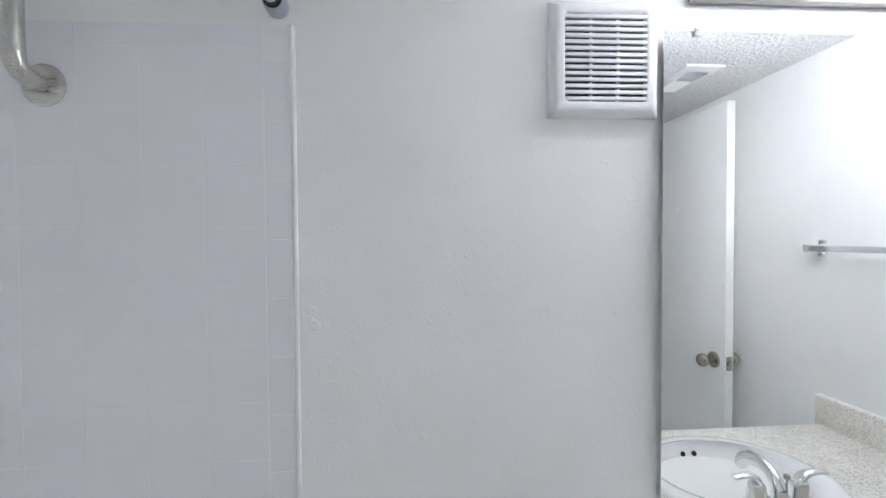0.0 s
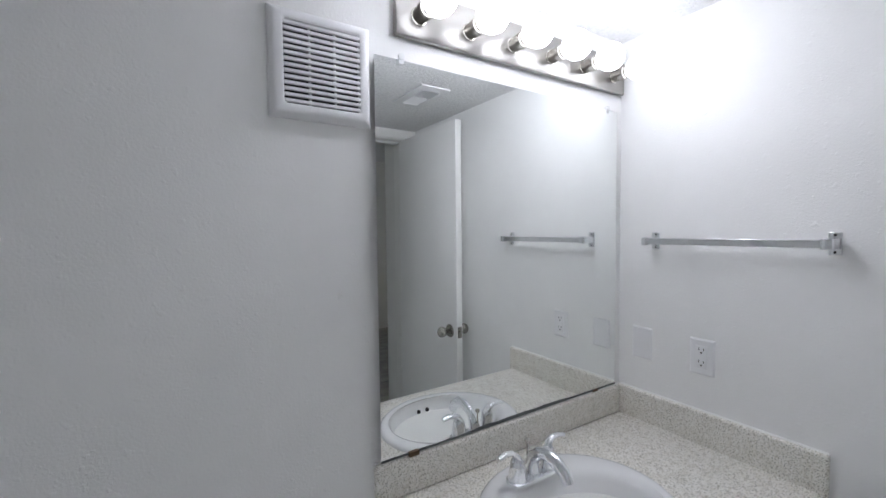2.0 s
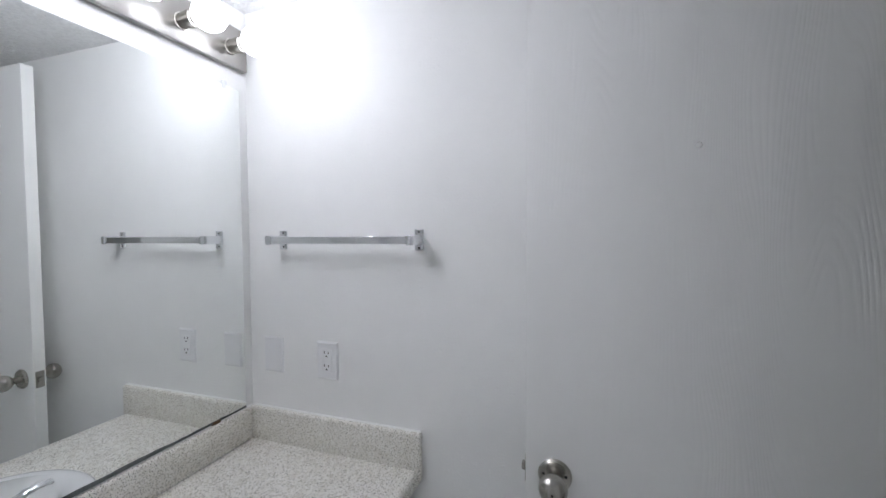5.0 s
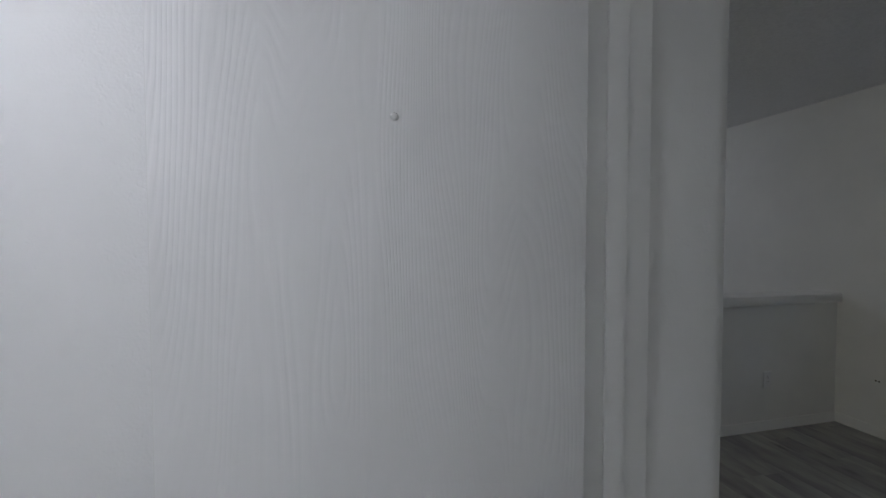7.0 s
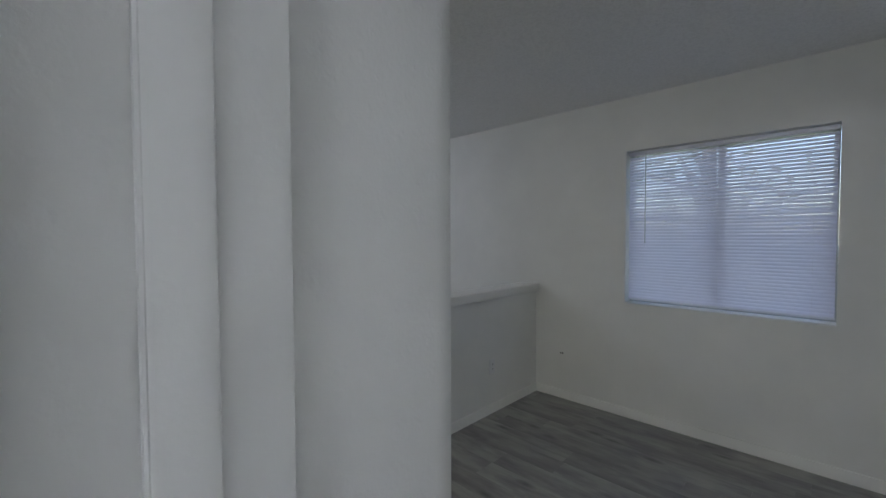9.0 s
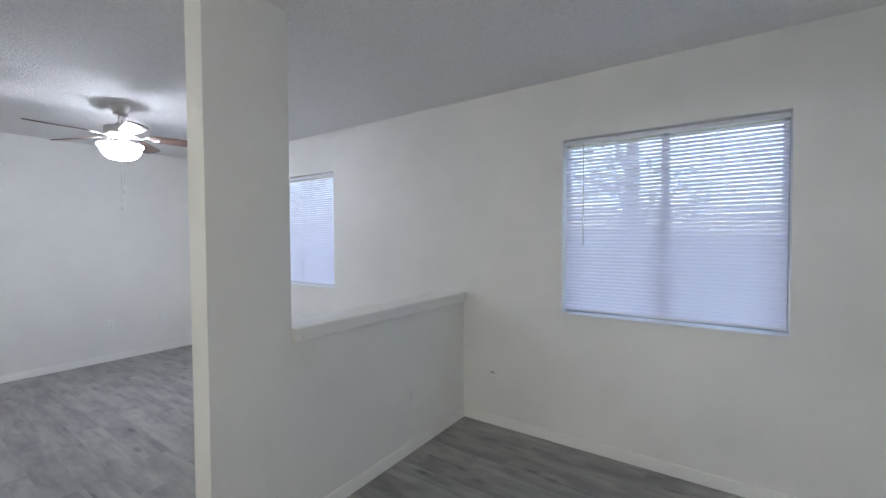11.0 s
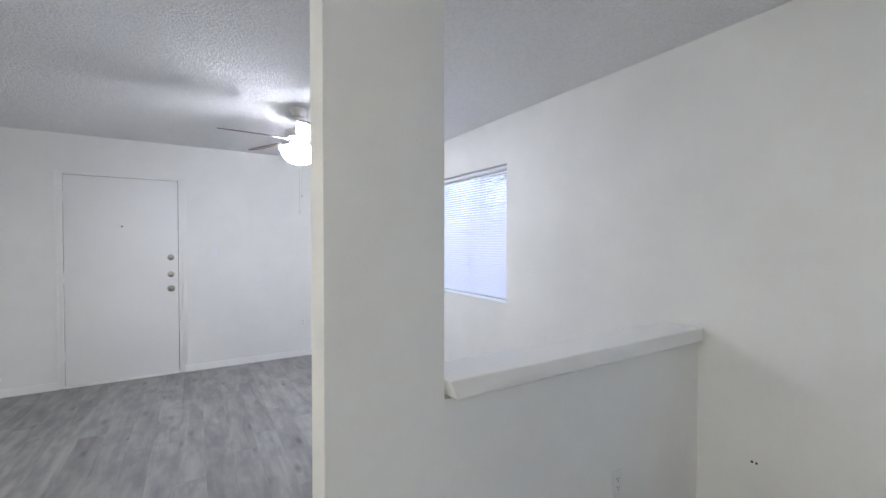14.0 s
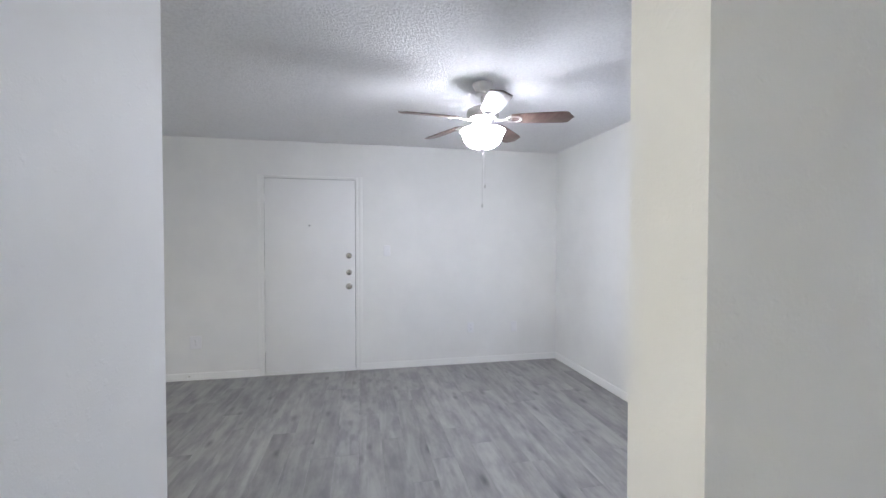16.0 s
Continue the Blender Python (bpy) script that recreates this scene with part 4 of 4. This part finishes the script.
def ceiling_fan(cx, cy, first):
    f = thing("ceiling_fan", (cx, cy, ROOM_H), "ceiling fan with five wooden blades and a lit glass bowl", "ceiling fan")
    at = Matrix.Translation((cx, cy, 0))
    part("canopy", lathe([(0, 2.419), (0.066, 2.419), (0.066, 2.41), (0.055, 2.385), (0.045, 2.37), (0.043, 2.36), (0.05, 2.356), (0.05, 2.347), (0.03, 2.338), (0, 2.338)], at, 40), FANMETAL, f, "nickel canopy")
    part("downrod", lathe([(0.0125, 2.27), (0.0125, 2.34)], at, 20), FANMETAL, f)
    part("motor_housing", lathe([(0, 2.282), (0.028, 2.282), (0.032, 2.262), (0.09, 2.256), (0.102, 2.248), (0.105, 2.205), (0.098, 2.19), (0.075, 2.184), (0, 2.184)], at, 48), FANMETAL, f, "brushed nickel motor housing")
    part("switch_housing", lathe([(0, 2.185), (0.075, 2.183), (0.06, 2.168), (0.052, 2.16), (0.052, 2.128), (0.052, 2.108), (0, 2.108)], at, 40), FANMETAL, f)
    outline = [(0.19, -0.048), (0.23, -0.055), (0.38, -0.063), (0.51, -0.066), (0.54, -0.060), (0.555, -0.03), (0.575, 0.0), (0.555, 0.03), (0.54, 0.060), (0.51, 0.066), (0.38, 0.063), (0.23, 0.055), (0.19, 0.048)]
    ring = [(0.045 * math.cos(radians(a)), 0.032 * math.sin(radians(a))) for a in range(0, 361, 20)]
    for k in range(5):
        m = at @ pose(0, 0, 2.19, 0, 0, first + 72 * k) @ pose(0, 0, 0, -13, 2.2, 0)
        bl = part("blade", turn(prism(outline, -0.003, 0.003, 0.001), m), BLADE, f, "reddish brown wooden blade")
        iron = tube([(0.09, 0, -0.008), (0.13, 0, -0.012), (0.165, 0, -0.008)], [0.016, 0.011, 0.012], 10, 0.5)
        tube([(0.205 + px, py, -0.006) for px, py in ring], 0.007, 8, 0.6, iron)
        part("blade_iron", turn(iron, m), FANMETAL, bl, "open-loop nickel bracket")
    prof = [(0.05, 2.112), (0.142, 2.112), (0.147, 2.108), (0.138, 2.098), (0.128, 2.078), (0.122, 2.055), (0.105, 2.03), (0.08, 2.012), (0.045, 2.0), (0, 1.997)]
    part("glass_bowl", lathe(prof, at, 48), BOWL, f, "lit white glass bowl")
    # added ring covers most of the glowing top, so the ceiling stays less bright
    part("bowl_baffle", lathe([(0.088, 2.113), (0.143, 2.113), (0.146, 2.116), (0.143, 2.119), (0.088, 2.122), (0.088, 2.113)], at, 48), FANMETAL, f, "nickel ring added on the bowl to cut light to the ceiling")
    part("finial", lathe([(0, 1.975), (0.006, 1.978), (0.009, 1.984), (0.016, 1.99), (0.022, 1.9965), (0, 1.9965)], at, 24), FANMETAL, f)
    for dx, dy, z in ((0.012, -0.02, 1.742), (0.0, 0.002, 1.612)):
        c = part("pull_chain", tube([(cx + dx, cy + dy, 1.99), (cx + dx, cy + dy, z + 0.02)], 0.0011, 6), STEEL, f, "thin pull chain")
        part("chain_bead", lathe([(0, 0.055), (0.004, 0.05), (0.0035, 0.042), (0, 0.04)], Matrix.Translation((cx + dx, cy + dy, z)), 10), PLASTIC, c)
        part("chain_fob", lathe([(0, 0.025), (0.004, 0.022), (0.0055, 0.006), (0, 0.0)], Matrix.Translation((cx + dx, cy + dy, z)), 12), STEEL, c)


def door_stop_peg():
    s = thing("door_stop", (FRONT - 0.013, -0.70, 0.04), "small spring door stop on the baseboard", "door stop")
    m = Matrix.Translation((FRONT - 0.0135, -0.70, 0.042)) @ pose(0, 0, 0, 0, -90, 0)
    part("spring", lathe([(0, 0), (0.009, 0), (0.009, 0.004), (0.005, 0.006), (0.005, 0.05), (0, 0.05)], m, 16), STEEL, s)
    part("tip", lathe([(0, 0.05), (0.007, 0.05), (0.007, 0.06), (0, 0.062)], m, 16), PLASTIC, s)


def cable_holes():
    b = bmesh.new()
    for x in (1.318, 1.336):
        lathe([(0, 0), (0.006, 0), (0.005, 0.002), (0, 0.001)], Matrix.Translation((x, SOUTH, 0.384)) @ pose(0, 0, 0, -90, 0, 0), 12, b)
    # black discs on the wall, their colour standing for the shade in holes
    solid("cable_hole", b, DARK, "two black discs for the shaded drilled holes in the wall", "wall hole")


def tree(x, y, height, seed, leaves):
    rng = random.Random(seed)
    t = thing("tree", (x, y, -0.35), "leafy tree outside the window, covering part of the sky", "tree", "trees outside")
    wood_bm = tube([(x, y, -0.35), (x + 0.05, y, height * 0.25), (x - 0.05, y + 0.1, height * 0.5), (x, y, height * 0.85)], [0.2, 0.16, 0.11, 0.03], 12)
    tips = []
    for i in range(11):
        a, z = rng.uniform(0, 6.28), height * rng.uniform(0.22, 0.7)
        r = rng.uniform(0.9, 2.0)
        end = (x + r * math.cos(a), y + r * math.sin(a), z + rng.uniform(0.4, 1.2))
        tube([(x, y, z), ((x + end[0]) / 2, (y + end[1]) / 2, z + 0.35), end], [0.06, 0.04, 0.012], 7, 1.0, wood_bm)
        tips.append(end)
    part("trunk", wood_bm, BARK, t)
    verts, faces = [], []
    for e in tips + [(x, y, height * 0.9)]:
        for _ in range(leaves):
            p = Vector(e) + Vector((rng.gauss(0, 0.5), rng.gauss(0, 0.5), rng.gauss(0, 0.36)))
            q = Euler((rng.uniform(0, 6.28), rng.uniform(0, 6.28), rng.uniform(0, 6.28))).to_matrix()
            s = rng.uniform(0.05, 0.11)
            k = len(verts)
            verts += [p + q @ Vector(v) for v in ((-s, 0, 0), (0, -s * 0.45, s * 0.1), (s, 0, 0), (0, s * 0.45, s * 0.1))]
            faces.append((k, k + 1, k + 2, k + 3))
    me = bpy.data.meshes.new("crown")
    me.from_pydata(verts, [], faces)
    me.materials.append(LEAF)
    c = new("crown", me)
    c.parent = t
    c.location = -t.location
    return t


# assumed lamp, never in view: added for the warm light on column and walls
def unseen_kitchen_light(x, y):
    k = thing("unseen_ceiling_light", (x, y, ROOM_H), "unseen ceiling light, assumed and added for warm kitchen light", "ceiling lamp")
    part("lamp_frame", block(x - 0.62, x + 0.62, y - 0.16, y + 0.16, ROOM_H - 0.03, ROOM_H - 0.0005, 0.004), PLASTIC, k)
    part("diffuser", block(x - 0.59, x + 0.59, y - 0.13, y + 0.13, ROOM_H - 0.085, ROOM_H - 0.0305, 0.02, 3), TUBE, k, "warm lit face of the added light")


SLAT_TILT = 59.5
unseen_kitchen_light(1.0, -0.8)
window("window_1", W1, "aluminium slider window behind a white blind")
window("window_2", W2, "aluminium slider window behind a white blind in the living room")
blind(W1, W1[1] - 0.128, "blinds")
blind(W2, W2[1] - 0.128, "blinds")
pony_cap()
front_door()
ceiling_fan(3.775, -3.165, 173.6)
door_stop_peg()
cable_holes()
wall_plate("outlet", (PONY_X0 - 0.0005, -3.99, 0.366), -90, "white power outlet low on the half wall", "duplex", (0.07, 0.115))
wall_plate("outlet", (FRONT - 0.0005, -0.757, 0.377), -90, "wide white power outlet low on the front wall", "duplex", (0.105, 0.13))
wall_plate("outlet", (FRONT - 0.0005, -3.595, 0.41), -90, "white power outlet low on the front wall", "duplex", (0.07, 0.115))
wall_plate("cable_plate", (FRONT - 0.0005, -4.115, 0.40), -90, "white cable cover plate low on the front wall", "blank", (0.07, 0.115))
wall_plate("light_switch", (FRONT - 0.0005, -2.656, 1.285), -90, "white light switch beside the front door", "switch", (0.07, 0.115))
tree(1.2, -9.2, 4.8, 3, 34)
# unseen tree, added to block the bright sky behind the second blind
tree(9.6, -9.4, 5.2, 9, 160)

# ---- pieces: wall tiles and floor planks ----
wall_tiles()


def plank_floor():
    floor_set = thing("plank_floor", (2.4, -2.1, -0.008), "grey wood-look vinyl planks with knots and streaks", "flooring", kind="structure")
    wide, long_ = 0.152, 1.22
    meshes = {}
    rng = random.Random(21)
    y = SOUTH
    row = 0
    while y < LIV_N:
        y2 = min(y + wide, LIV_N)
        x = DIN_W - rng.uniform(0.05, long_ - 0.1)
        while x < FRONT + 0.13:
            a, c = max(x, DIN_W), min(x + long_, FRONT + 0.13)
            if (y + y2) / 2 > HALL:
                a = max(a, 0.11)
            if c - a > 0.02:
                key = (round(c - a, 3), round(y2 - y, 3))
                if key not in meshes:
                    meshes[key] = mesh_of("plank", block(0.0002, key[0] - 0.0002, 0.0002, key[1] - 0.0002, 0, 0.008, 0.0005, 1), PLANK)
                p = new("plank", meshes[key])
                p.parent = floor_set
                p.location = Vector((a, y, -0.008)) - floor_set.location
            x += long_
        y = y2
        row += 1


plank_floor()
